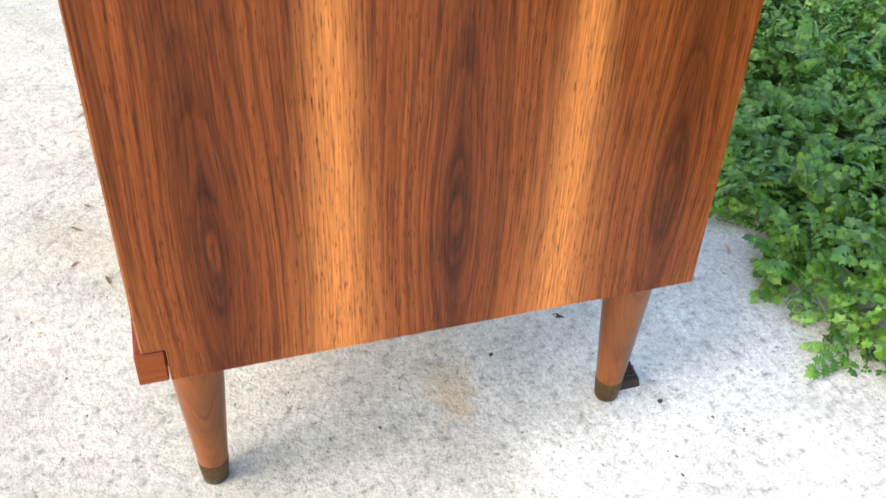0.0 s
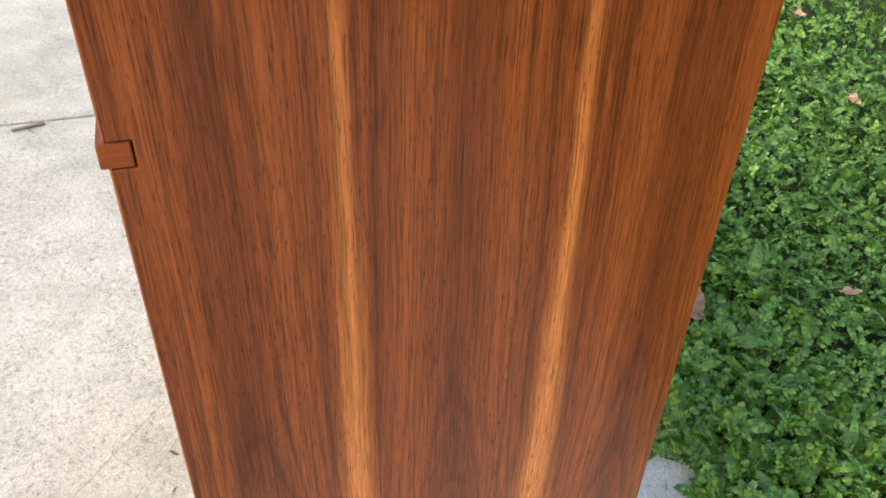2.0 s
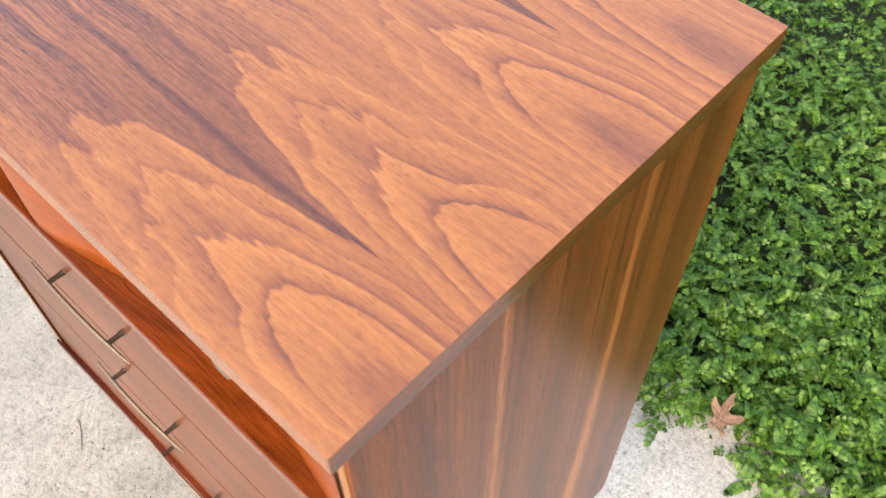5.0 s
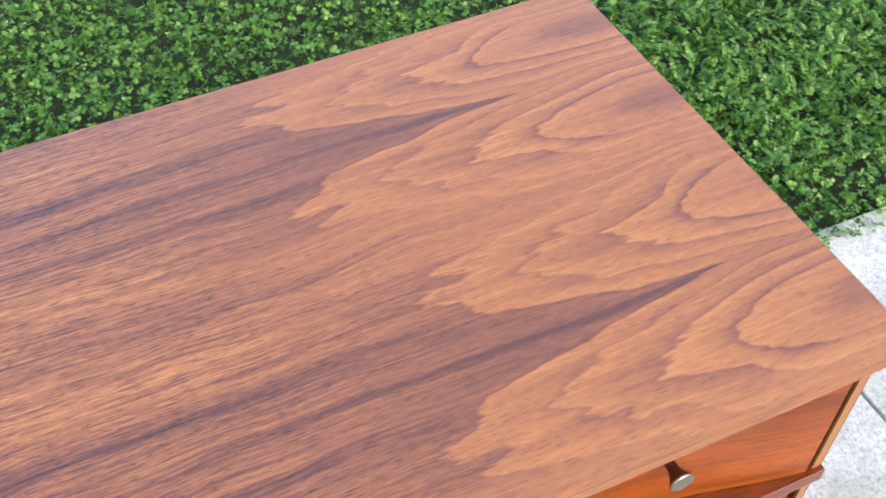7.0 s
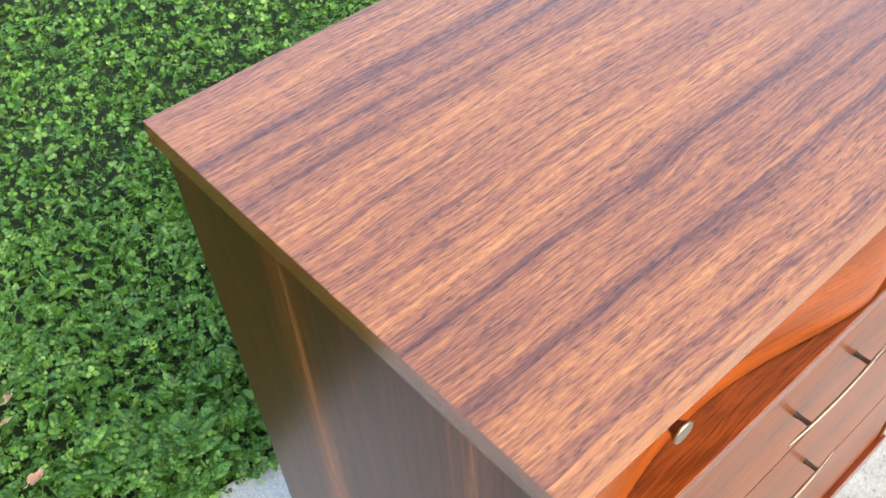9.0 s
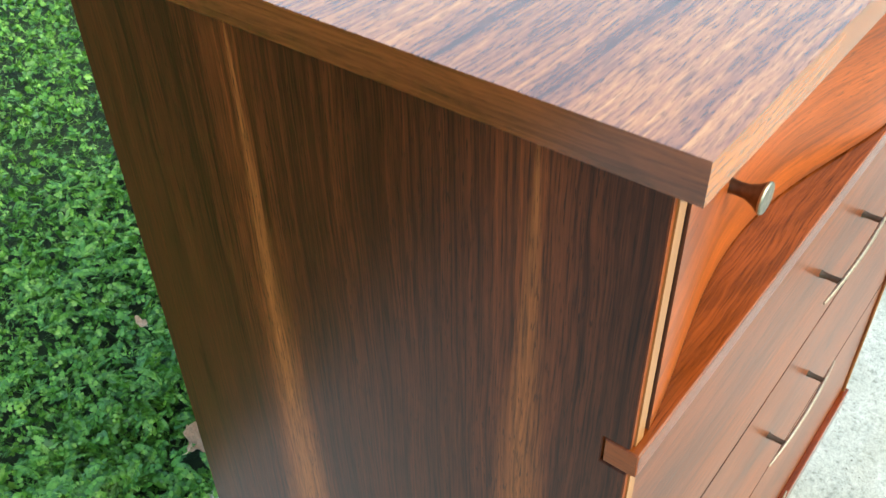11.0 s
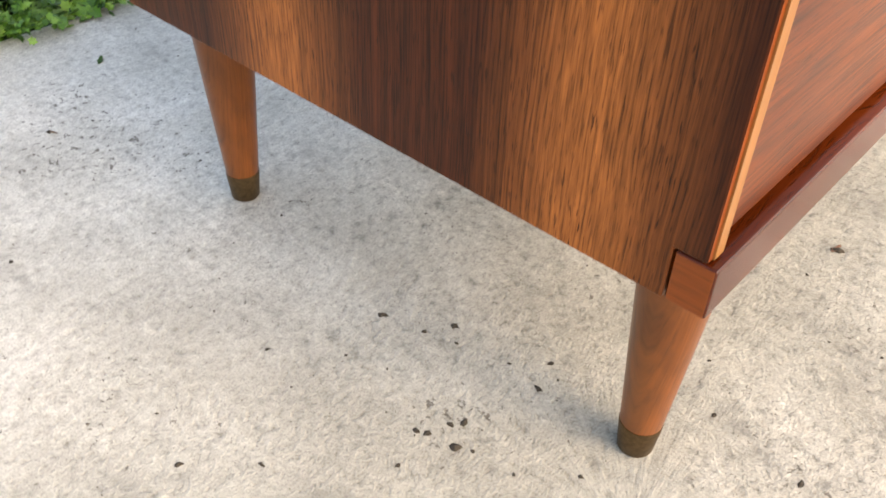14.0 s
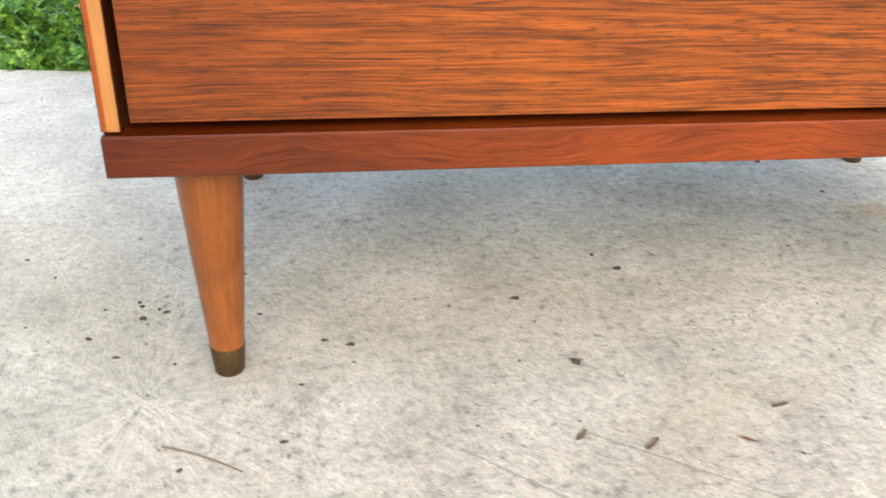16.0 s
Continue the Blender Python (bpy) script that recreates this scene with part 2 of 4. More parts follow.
def flame_top():
    """Book-matched walnut leaves: flames that close towards one end, dark wood along every second joint, straight grain at the other end."""
    s = Shader("walnut_top")
    p = s.split(s.pos)
    v, u = p[0], p[1]
    drift = s.math("SUBTRACT", s.noise(s.join(s.math("MULTIPLY", v, 4.5), s.math("MULTIPLY", u, 6.0)), 1.0, 2.0), 0.5)
    u1 = s.math("ADD", u, s.math("MULTIPLY", drift, 0.03))
    off = s.math("SUBTRACT", u1, 0.103)
    turn = s.math("ROUND", s.math("DIVIDE", off, 0.262))
    a = s.math("ABSOLUTE", s.math("SUBTRACT", off, s.math("MULTIPLY", turn, 0.262)))
    slip = s.ramp(s.math("DIVIDE", s.math("ADD", u1, 0.02), 0.52), [(0.0, 0.5), (0.2365, 0.335), (0.49, 0.65), (0.74, 0.7)])
    slip.node.color_ramp.interpolation = "CONSTANT"
    x = s.math("ADD", v, s.math("MULTIPLY", s.math("SUBTRACT", slip, 0.5), 0.2))
    big = s.math("SUBTRACT", s.noise(s.join(s.math("MULTIPLY", x, 9.0), s.math("MULTIPLY", a, 30.0)), 1.0, 3.0), 0.5)
    jag = s.math("SUBTRACT", s.noise(s.join(s.math("MULTIPLY", x, 15.0), s.math("MULTIPLY", a, 75.0)), 1.0, 2.5, 0.55), 0.5)
    dist = s.math("MAXIMUM", s.math("SUBTRACT", 0.93, x), 0.0)
    dv = s.math("MULTIPLY", s.math("SUBTRACT", 1.0, s.math("EXPONENT", s.math("DIVIDE", dist, -0.38))), 0.115)
    du = s.math("ADD", s.math("SUBTRACT", a, 0.063), s.math("MULTIPLY", big, 0.014))
    r = s.math("SQRT", s.math("ADD", s.math("MULTIPLY", du, du), s.math("MULTIPLY", dv, dv)))
    tip = s.math("DIVIDE", dv, s.math("ADD", r, 0.001))
    torn = s.math("ADD", s.math("MULTIPLY", s.math("POWER", tip, 3.0), 0.017), 0.002)
    r = s.math("ADD", r, s.math("ADD", s.math("MULTIPLY", jag, torn), s.math("MULTIPLY", big, 0.012)))
    flame = s.ramp(s.math("DIVIDE", r, 0.12), [(0.0, 0.6), (0.1, 0.62), (0.16, 0.78), (0.268, 0.88), (0.278, 0.52), (0.29, 0.62), (0.31, 0.76), (0.378, 0.92), (0.388, 0.58), (0.4, 0.68), (0.43, 0.76),
                                               (0.491, 0.86), (0.498, 0.64), (0.52, 0.76), (0.581, 0.87), (0.59, 0.5), (0.61, 0.58), (0.64, 0.52), (0.75, 0.56), (0.85, 0.62)])
    pale_joint = s.math("MULTIPLY", s.ramp(s.math("DIVIDE", a, 0.131), [(0.5, 0.0), (0.75, 1.0)]), 0.76)
    flame = s.math("MAXIMUM", flame, pale_joint)
    band = s.ramp(s.math("DIVIDE", a, 0.131), [(0.0, 0.66), (0.07, 0.73), (0.15, 0.71), (0.22, 0.66), (0.262, 0.47), (0.28, 0.56), (0.33, 0.66), (0.38, 0.76), (0.47, 0.84), (0.56, 0.78), (0.62, 0.82), (0.7, 0.8),
                                               (0.75, 0.68), (0.78, 0.75), (0.85, 0.78), (0.92, 0.7), (1.0, 0.7)])
    far = s.ramp(x, [(0.4, 1.0), (0.64, 0.0)])
    tone = s.math("SUBTRACT", s.mix(far, flame, band), s.math("MULTIPLY", far, 0.05))
    streak = s.noise(s.join(s.math("MULTIPLY", v, 1.6), s.math("MULTIPLY", u1, 75.0)), 1.0, 4.0, 0.6)
    fibre = s.noise(s.join(s.math("MULTIPLY", v, 6.0), s.math("MULTIPLY", u1, 260.0)), 1.0, 4.0, 0.7)
    mottle = s.noise(s.join(s.math("MULTIPLY", v, 75.0), s.math("MULTIPLY", u, 270.0)), 1.0, 3.0, 0.65)
    add = s.math("MULTIPLY", s.math("SUBTRACT", streak, 0.5), s.math("ADD", s.math("MULTIPLY", far, 0.35), 0.35))
    add = s.math("ADD", add, s.math("MULTIPLY", s.math("SUBTRACT", fibre, 0.5), s.math("ADD", s.math("MULTIPLY", far, 0.6), 0.25)))
    add = s.math("ADD", add, s.math("MULTIPLY", s.math("SUBTRACT", mottle, 0.5), s.math("ADD", s.math("MULTIPLY", far, 0.2), 0.3)))
    dart = s.noise(s.join(s.math("MULTIPLY", v, 22.0), s.math("MULTIPLY", u1, 420.0)), 1.0, 3.0, 0.6)
    add = s.math("ADD", add, s.math("MULTIPLY", s.math("SUBTRACT", dart, 0.5), s.math("ADD", s.math("MULTIPLY", far, 0.5), 0.2)))
    tone = s.math("ADD", tone, add)
    seam = s.math("MULTIPLY", s.ramp(s.math("DIVIDE", a, 0.01), [(0.15, 1.0), (0.6, 0.0)]), s.ramp(x, [(0.3, 0.3), (0.5, 1.0), (0.8, 0.9), (0.9, 0.1)]))
    tone = s.math("SUBTRACT", tone, s.math("MULTIPLY", seam, 0.16))
    col = s.ramp(tone, [(0.2, (0.07, 0.026, 0.016)), (0.42, (0.18, 0.059, 0.027)), (0.64, (0.355, 0.119, 0.042)), (0.84, (0.53, 0.19, 0.052)), (1.05, (0.66, 0.265, 0.076))])
    # the sky's bluish sheen on the straight-grained end, put into the colour
    col = s.mix(far, col, s.mix(1.0, col, (0.98, 1.0, 1.12), "MULTIPLY"))
    pore = s.noise(s.join(s.math("MULTIPLY", v, 85.0), s.math("MULTIPLY", u, 800.0)), 1.0, 1.5)
    dash = s.math("MULTIPLY", s.ramp(pore, [(0.35, 0.8), (0.43, 0.0)]), s.ramp(streak, [(0.35, 1.0), (0.65, 0.45)]))
    dash = s.math("MULTIPLY", dash, s.math("ADD", s.math("MULTIPLY", far, 0.55), 0.45))
    col = s.mix(dash, col, (0.06, 0.022, 0.012))
    needle = s.noise(s.join(s.math("MULTIPLY", v, 30.0), s.math("MULTIPLY", u1, 340.0)), 1.0, 2.0, 0.6)
    col = s.mix(s.math("MULTIPLY", s.ramp(needle, [(0.34, 0.75), (0.46, 0.0)]), s.math("ADD", s.math("MULTIPLY", far, 0.88), 0.06)), col, (0.13, 0.046, 0.026))
    s.bump(s.math("SUBTRACT", s.math("MULTIPLY", fibre, 0.6), dash), 0.1, 0.0005)
    s.bsdf.inputs["Coat IOR"].default_value = 1.85
    return s.finish(col, s.math("ADD", s.math("MULTIPLY", streak, 0.1), 0.2), 0.0, 1.0, 0.22)


top_veneer = flame_top()
AMBER, RUSSET = (0.25, 0.06, 0.0078), (0.168, 0.039, 0.0062)
FRONT_BANDS = [(0.0, AMBER), (0.3, AMBER), (0.5, RUSSET), (0.75, AMBER), (1.0, AMBER)]
# ends puts the duller reflection at the left of the fronts into the colour
front_veneer = walnut("walnut_front", "X", "Z", 0.242, 0.236, 0.78, FRONT_BANDS, reach=0.09, fall=0.4, gloss=0.26, ring=90.0, streaks=0.22, ink=0.3, coat=0.12, coat_rough=0.2, calm=0.0, spec=0.34, figure=0.6,
                      contour=135.0, threads=1.5, dashes=9.0, pitch=560.0, ends=[(0.0, (0.58, 0.5, 0.46)), (0.34, (1.0, 1.0, 1.0))])
RED_BANDS = [(0.0, AMBER), (0.4, AMBER), (0.6, RUSSET), (1.0, AMBER)]
scoop_veneer = walnut("walnut_scoop", "X", "Z", 0.24, 0.95, 0.3, RED_BANDS, reach=0.06, tint=(1.45, 1.3, 0.92), coat=0.05, gloss=0.3, spec=0.35, calm=0.25, ink=0.4)
rail_wood = walnut("walnut_rail", "X", "YZ", 0.09, -0.03, 0.5, [(0.0, MID), (0.5, MID), (1.0, MID)], reach=0.1, ring=42.0, warp=0.06, tint=(0.74, 0.425, 0.235), coat=0.25, spec=0.3, calm=0.42, ink=0.12, gloss=0.14, pores=0.35, figure=1.3, streaks=0.3,
                   ends=[(0.0, (0.54, 0.48, 0.46)), (0.3, (0.95, 0.95, 0.95)), (0.45, (1.25, 1.25, 1.2)), (0.6, (0.95, 0.95, 0.95)), (0.8, (1.2, 1.15, 1.1))])
ledge_wood = walnut("walnut_ledge", "X", "YZ", 0.09, -0.03, 0.5, [(0.0, MID), (0.5, MID), (1.0, MID)], reach=0.1, ring=90.0, warp=0.03, tint=(0.9, 0.62, 0.34), coat=0.12, spec=0.35, calm=0.3, ink=0.2, gloss=0.1, pores=0.4)
edge_x = walnut("walnut_edge_long", "X", "Z", 0.05, 1.15, 0.5, [(0.0, (0.43, 0.14, 0.03)), (1.0, (0.36, 0.112, 0.024))], coat=0.35, calm=0.4, ink=0.3)
edge_y = walnut("walnut_edge_end", "Y", "Z", 0.05, 1.14, 0.2, [(0.0, MID), (0.5, DARK), (1.0, MID)], ring=140.0, coat=0.1, calm=0.45, ink=0.2, pores=0.4, tint=(1.3, 0.95, 0.68))
leg_wood = walnut("beech_leg", "Z", "X", 0.09, 0.02, 0.3, [(0.0, (0.175, 0.05, 0.0105)), (0.5, (0.215, 0.065, 0.0145)), (1.0, (0.175, 0.05, 0.0105))],
                  gloss=0.25, figure=0.8, ring=80.0, streaks=0.2, ink=0.04, pores=0.15, calm=0.6, coat=0.03, spec=0.35, threads=0.3)
end_wood = walnut("walnut_rail_end", "Y", "Z", 0.06, 0.2, 0.0, [(0.0, WARM), (1.0, WARM)], tint=(0.8, 0.55, 0.36), coat=0.0, spec=0.2, gloss=0.3, calm=0.72, ink=0.1, pores=0.3)
band_wood = walnut("pale_edging", "Z", "X", 0.06, -0.01, 0.3, [(0.0, (0.37, 0.16, 0.046)), (1.0, (0.31, 0.127, 0.034))], gloss=0.3, figure=0.3, streaks=0.2, ink=0.08, pores=0.15, calm=0.8, coat=0.1)
inner_wood = walnut("plain_inner", "X", "Y", 0.3, 0.0, 0.3, [(0.0, DARK), (1.0, DARK)], gloss=0.5, coat=0.0)


def metal(name, color, rough):
    s = Shader(name)
    n = s.noise(s.pos, 260.0, 3.0)
    col = s.mix(s.ramp(n, [(0.35, 0.0), (0.7, 1.0)]), color, [c * 0.7 for c in color])
    s.bump(n, 0.05, 0.0003)
    return s.finish(col, s.math("ADD", s.math("MULTIPLY", n, 0.2), rough), 1.0)


ferrule_metal = metal("aged_brass", (0.16, 0.105, 0.055), 0.38)
post_metal = metal("bronze", (0.15, 0.1, 0.07), 0.3)
rod_metal = metal("brushed_brass", (0.62, 0.53, 0.42), 0.22)
knob_metal = metal("knob_brass", (0.45, 0.4, 0.3), 0.22)


def concrete_material():
    s = Shader("concrete")
    p = s.split(s.pos)
    big = s.noise(s.pos, 1.3, 3.0)
    mid = s.noise(s.pos, 9.0, 5.0, 0.6)
    lump = s.noise(s.pos, 75.0, 4.0, 0.65)
    grit_tone = s.noise(s.pos, 250.0, 4.0, 0.7)
    grain = s.noise(s.pos, 520.0, 3.0, 0.7)
    col = s.ramp(s.math("ADD", s.math("MULTIPLY", mid, 0.55), s.math("MULTIPLY", big, 0.45)),
                 [(0.36, (0.43, 0.422, 0.39)), (0.48, (0.53, 0.522, 0.485)), (0.62, (0.65, 0.64, 0.605))])
    patch = s.math("ADD", s.noise(s.pos, 3.4, 3.0, 0.6), s.math("MULTIPLY", s.math("SUBTRACT", p[0], p[1]), 0.26))
    worn = s.ramp(patch, [(0.32, 0.4), (0.53, 1.0)])
    col = s.mix(worn, col, s.mix(1.0, col, s.ramp(lump, [(0.3, 0.5), (0.43, 0.92), (0.52, 1.0), (0.7, 1.14)]), "MULTIPLY"))
    col = s.mix(1.0, col, s.ramp(grain, [(0.28, 0.66), (0.42, 0.91), (0.52, 1.03), (0.75, 1.16)]), "MULTIPLY")
    col = s.mix(s.math("ADD", s.math("MULTIPLY", worn, 0.42), 0.38), col, s.mix(1.0, col, s.ramp(grit_tone, [(0.32, 0.45), (0.39, 0.88), (0.53, 1.04), (0.68, 1.16)]), "MULTIPLY"))
    # the slab grows paler towards the lawn, darker and warmer towards the front
    lawnward = s.math("ADD", p[1], s.math("MULTIPLY", s.math("SUBTRACT", s.noise(s.pos, 2.6, 4.0, 0.6), 0.5), 0.9))
    col = s.mix(1.0, col, s.ramp(lawnward, [(0.02, (0.85, 0.833, 0.795)), (0.48, (1.23, 1.23, 1.23))]), "MULTIPLY")
    scuff = s.noise(s.scaled(s.pos, (1.0, 2.2, 1.0)), 17.0, 5.0, 0.72)
    col = s.mix(s.ramp(scuff, [(0.63, 0.0), (0.74, 0.5)]), col, (0.17, 0.165, 0.15))
    pebble = s.noise(s.pos, 135.0, 4.0, 0.68)
    col = s.mix(1.0, col, s.ramp(pebble, [(0.3, (0.66, 0.64, 0.61)), (0.4, (0.93, 0.925, 0.92)), (0.52, (1.03, 1.03, 1.03)), (0.68, (1.16, 1.16, 1.16))]), "MULTIPLY")
    # grey dirt lies in torn drifts
    drift = s.noise(s.scaled(s.pos, (1.9, 1.0, 1.0)), 6.5, 7.0, 0.72, 0.6)
    col = s.mix(s.math("MULTIPLY", s.ramp(drift, [(0.54, 0.0), (0.66, 0.5)]), s.ramp(lump, [(0.36, 1.0), (0.6, 0.35)])), col, (0.25, 0.242, 0.225))
    stain = s.noise(s.scaled(s.pos, (1.0, 1.6, 1.0)), 3.1, 3.0, 0.6)
    col = s.mix(s.ramp(stain, [(0.57, 0.0), (0.76, 0.3)]), col, (0.47, 0.4, 0.28))
    # a rusty blot beside the leg
    bx, by = s.math("DIVIDE", s.math("SUBTRACT", p[0], 0.80), 0.055), s.math("DIVIDE", s.math("SUBTRACT", p[1], 0.29), 0.04)
    blot = s.math("SQRT", s.math("ADD", s.math("MULTIPLY", bx, bx), s.math("MULTIPLY", by, by)))
    blot = s.math("ADD", blot, s.math("MULTIPLY", s.math("SUBTRACT", s.noise(s.pos, 40.0, 4.0, 0.7), 0.5), 2.2))
    col = s.mix(s.ramp(blot, [(0.0, 0.6), (0.5, 0.35), (1.0, 0.0)]), col, (0.5, 0.33, 0.13))
    # scored lines
    groove = None
    for x0, y0, x1, y1 in ((0.46, -0.272, 0.245, -0.082), (0.53, -0.2, 0.33, -0.062), (0.52, -0.26, 0.465, -0.187)):
        ln = math.hypot(x1 - x0, y1 - y0)
        dx, dy = (x1 - x0) / ln, (y1 - y0) / ln
        rx, ry = s.math("SUBTRACT", p[0], x0), s.math("SUBTRACT", p[1], y0)
        off = s.math("ABSOLUTE", s.math("SUBTRACT", s.math("MULTIPLY", rx, dy), s.math("MULTIPLY", ry, dx)))
        off = s.math("ADD", off, s.math("MULTIPLY", s.math("SUBTRACT", lump, 0.5), 0.005))
        go = s.math("DIVIDE", s.math("ADD", s.math("MULTIPLY", rx, dx), s.math("MULTIPLY", ry, dy)), ln)
        inside = s.ramp(s.math("ABSOLUTE", s.math("SUBTRACT", go, 0.5)), [(0.44, 1.0), (0.52, 0.0)])
        one = s.math("MULTIPLY", s.ramp(s.math("DIVIDE", off, 0.01), [(0.05, 1.0), (0.28, 0.0)]), inside)
        groove = one if groove is None else s.math("MAXIMUM", groove, one)
    col = s.mix(s.math("MULTIPLY", groove, 0.34), col, (0.2, 0.18, 0.15))
    # small torn pits, thick in some places
    pits = s.noise(s.pos, 120.0, 5.0, 0.72, 0.4)
    thin = s.noise(s.pos, 11.0, 3.0, 0.6)
    depth = s.math("SUBTRACT", pits, s.math("MULTIPLY", s.math("SUBTRACT", thin, 0.5), 0.35))
    # scraped places
    for x0, y0, wide in ((-0.015, 0.143, 0.04), (0.427, -0.3, 0.035), (0.12, -0.17, 0.05), (-0.3, 0.3, 0.05), (0.03, 0.62, 0.09)):
        ex, ey = s.math("DIVIDE", s.math("SUBTRACT", p[0], x0), wide), s.math("DIVIDE", s.math("SUBTRACT", p[1], y0), wide)
        bowl = s.math("EXPONENT", s.math("MULTIPLY", s.math("ADD", s.math("MULTIPLY", ex, ex), s.math("MULTIPLY", ey, ey)), -1.0))
        depth = s.math("SUBTRACT", depth, s.math("MULTIPLY", bowl, 0.07))
    pit = s.ramp(depth, [(0.315, 1.0), (0.35, 0.0)])
    col = s.mix(s.math("MULTIPLY", pit, 0.8), col, (0.12, 0.1, 0.08))
    h = s.math("ADD", s.math("MULTIPLY", grit_tone, 0.8), s.math("MULTIPLY", grain, 0.35))
    h = s.math("ADD", h, s.math("ADD", s.math("MULTIPLY", lump, 1.2), s.math("MULTIPLY", pebble, 1.4)))
    h = s.math("SUBTRACT", h, s.math("ADD", s.math("MULTIPLY", pit, 0.6), s.math("MULTIPLY", groove, 0.4)))
    s.bump(h, 0.5, 0.004)
    return s.finish(col, 0.88)


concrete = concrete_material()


def soil_material():
    s = Shader("soil")
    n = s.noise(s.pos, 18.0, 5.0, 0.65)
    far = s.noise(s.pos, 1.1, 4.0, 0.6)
    # near-black, so the shade in the gaps between weeds is in the colour
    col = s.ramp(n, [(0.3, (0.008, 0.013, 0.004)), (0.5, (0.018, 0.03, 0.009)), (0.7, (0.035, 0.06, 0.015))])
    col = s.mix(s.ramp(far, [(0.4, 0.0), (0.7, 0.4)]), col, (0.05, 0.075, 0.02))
    s.bump(n, 0.8, 0.03)
    return s.finish(col, 0.9)


soil = soil_material()


def leaf_material(name, stops, sheen):
    s = Shader(name)
    isl = s.tree.nodes.new("ShaderNodeNewGeometry").outputs["Random Per Island"]
    patch = s.noise(s.pos, 4.0, 3.0)
    f = s.math("ADD", s.math("MULTIPLY", isl, 0.75), s.math("MULTIPLY", patch, 0.25))
    col = s.ramp(f, stops)
    vein = s.noise(s.pos, 300.0, 2.0)
    col = s.mix(1.0, col, s.ramp(vein, [(0.3, 0.8), (0.6, 1.05)]), "MULTIPLY")
    s.bump(vein, 0.2, 0.001)
    return s.finish(col, sheen)


clover = leaf_material("weed_leaf", [(0.2, (0.05, 0.138, 0.016)), (0.5, (0.098, 0.238, 0.026)), (0.7, (0.145, 0.31, 0.034)), (0.88, (0.22, 0.385, 0.065))], 0.4)
dry = leaf_material("dry_leaf", [(0.2, (0.68, 0.42, 0.27)), (0.5, (0.8, 0.55, 0.4)), (0.8, (0.84, 0.64, 0.5))], 0.6)
brown_bit = leaf_material("soil_bit", [(0.2, (0.24, 0.18, 0.13)), (0.8, (0.34, 0.26, 0.2))], 0.7)
red_bit = leaf_material("red_bit", [(0.2, (0.33, 0.18, 0.12)), (0.8, (0.42, 0.25, 0.18))], 0.7)
dark_wood = metal("weathered_shim", (0.05, 0.03, 0.02), 0.8)
twig_bark = metal("grey_bark", (0.22, 0.17, 0.12), 0.7)
twig_bark.node_tree.nodes["Principled BSDF"].inputs["Metallic"].default_value = 0.0
crumb = metal("soil_crumb", (0.06, 0.048, 0.036), 0.8)
crumb.node_tree.nodes["Principled BSDF"].inputs["Metallic"].default_value = 0.0
dark_wood.node_tree.nodes["Principled BSDF"].inputs["Metallic"].default_value = 0.0


# ---- building helpers ----
def box(bm, x0, x1, y0, y1, z0, z1):
    vs = [bm.verts.new((x, y, z)) for z in (z0, z1) for y in (y0, y1) for x in (x0, x1)]
    for f in ((0, 2, 3, 1), (4, 5, 7, 6), (0, 1, 5, 4), (1, 3, 7, 5), (3, 2, 6, 7), (2, 0, 4, 6)):
        bm.faces.new([vs[i] for i in f])
    return bm


def prism(bm, outline, axis, a, b):
    """The outline, drawn in the plane across an axis, drawn out along that axis from a to b."""
    def place(p, q):
        return {"x": (q, p[0], p[1]), "y": (p[0], q, p[1]), "z": (p[0], p[1], q)}[axis]
    lo, hi = [bm.verts.new(place(p, a)) for p in outline], [bm.verts.new(place(p, b)) for p in outline]
    n = len(outline)
    for i in range(n):
        bm.faces.new((lo[i], lo[(i + 1) % n], hi[(i + 1) % n], hi[i]))
    bm.faces.new(lo[::-1])
    bm.faces.new(hi)
    bmesh.ops.recalc_face_normals(bm, faces=bm.faces)
    return bm


def lathe(bm, profile, centre, axis="z", steps=28):
    """A turned shape: rows of (distance along the axis, radius)."""
    rings = []
    for h, r in profile:
        ring = []
        for k in range(steps):
            a = 2 * math.pi * k / steps
            c, d = r * math.cos(a), r * math.sin(a)
            off = {"z": (c, d, h), "y": (c, h, d), "x": (h, c, d)}[axis]
            ring.append(bm.verts.new(Vector(centre) + Vector(off)))
        rings.append(ring)
    for lo, hi in zip(rings, rings[1:]):
        for k in range(steps):
            bm.faces.new((lo[k], lo[(k + 1) % steps], hi[(k + 1) % steps], hi[k]))
    bm.faces.new(rings[0][::-1])
    bm.faces.new(rings[-1])
    bmesh.ops.recalc_face_normals(bm, faces=bm.faces)
    return bm


def soften(bm, size, segments=2):
    edges = [e for e in bm.edges if len(e.link_faces) == 2 and e.calc_face_angle() > 0.6]
    bmesh.ops.bevel(bm, geom=edges, offset=size, segments=segments, affect="EDGES", profile=0.6, clamp_overlap=True)
    return bm


def part(name, bm, material, parent=None, label="", smooth=False):
    """Links a bmesh as one mesh object, under a thing or a part."""
    me = bpy.data.meshes.new(name)
    bm.to_mesh(me)
    bm.free()
    for m in (material if isinstance(material, (list, tuple)) else [material]):
        me.materials.append(m)
    if smooth:
        me.shade_smooth()
        me.set_sharp_from_angle(angle=radians(35))
    ob = new(name, me)
    if parent:
        ob.parent = parent
        ob.matrix_parent_inverse = parent.matrix_world.inverted()
    if label:
        tagged(ob, label)
    return ob


# ---- ground ----
JOINT_L, JOINT_R = -0.757, 1.66
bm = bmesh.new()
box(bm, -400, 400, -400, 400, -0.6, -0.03)
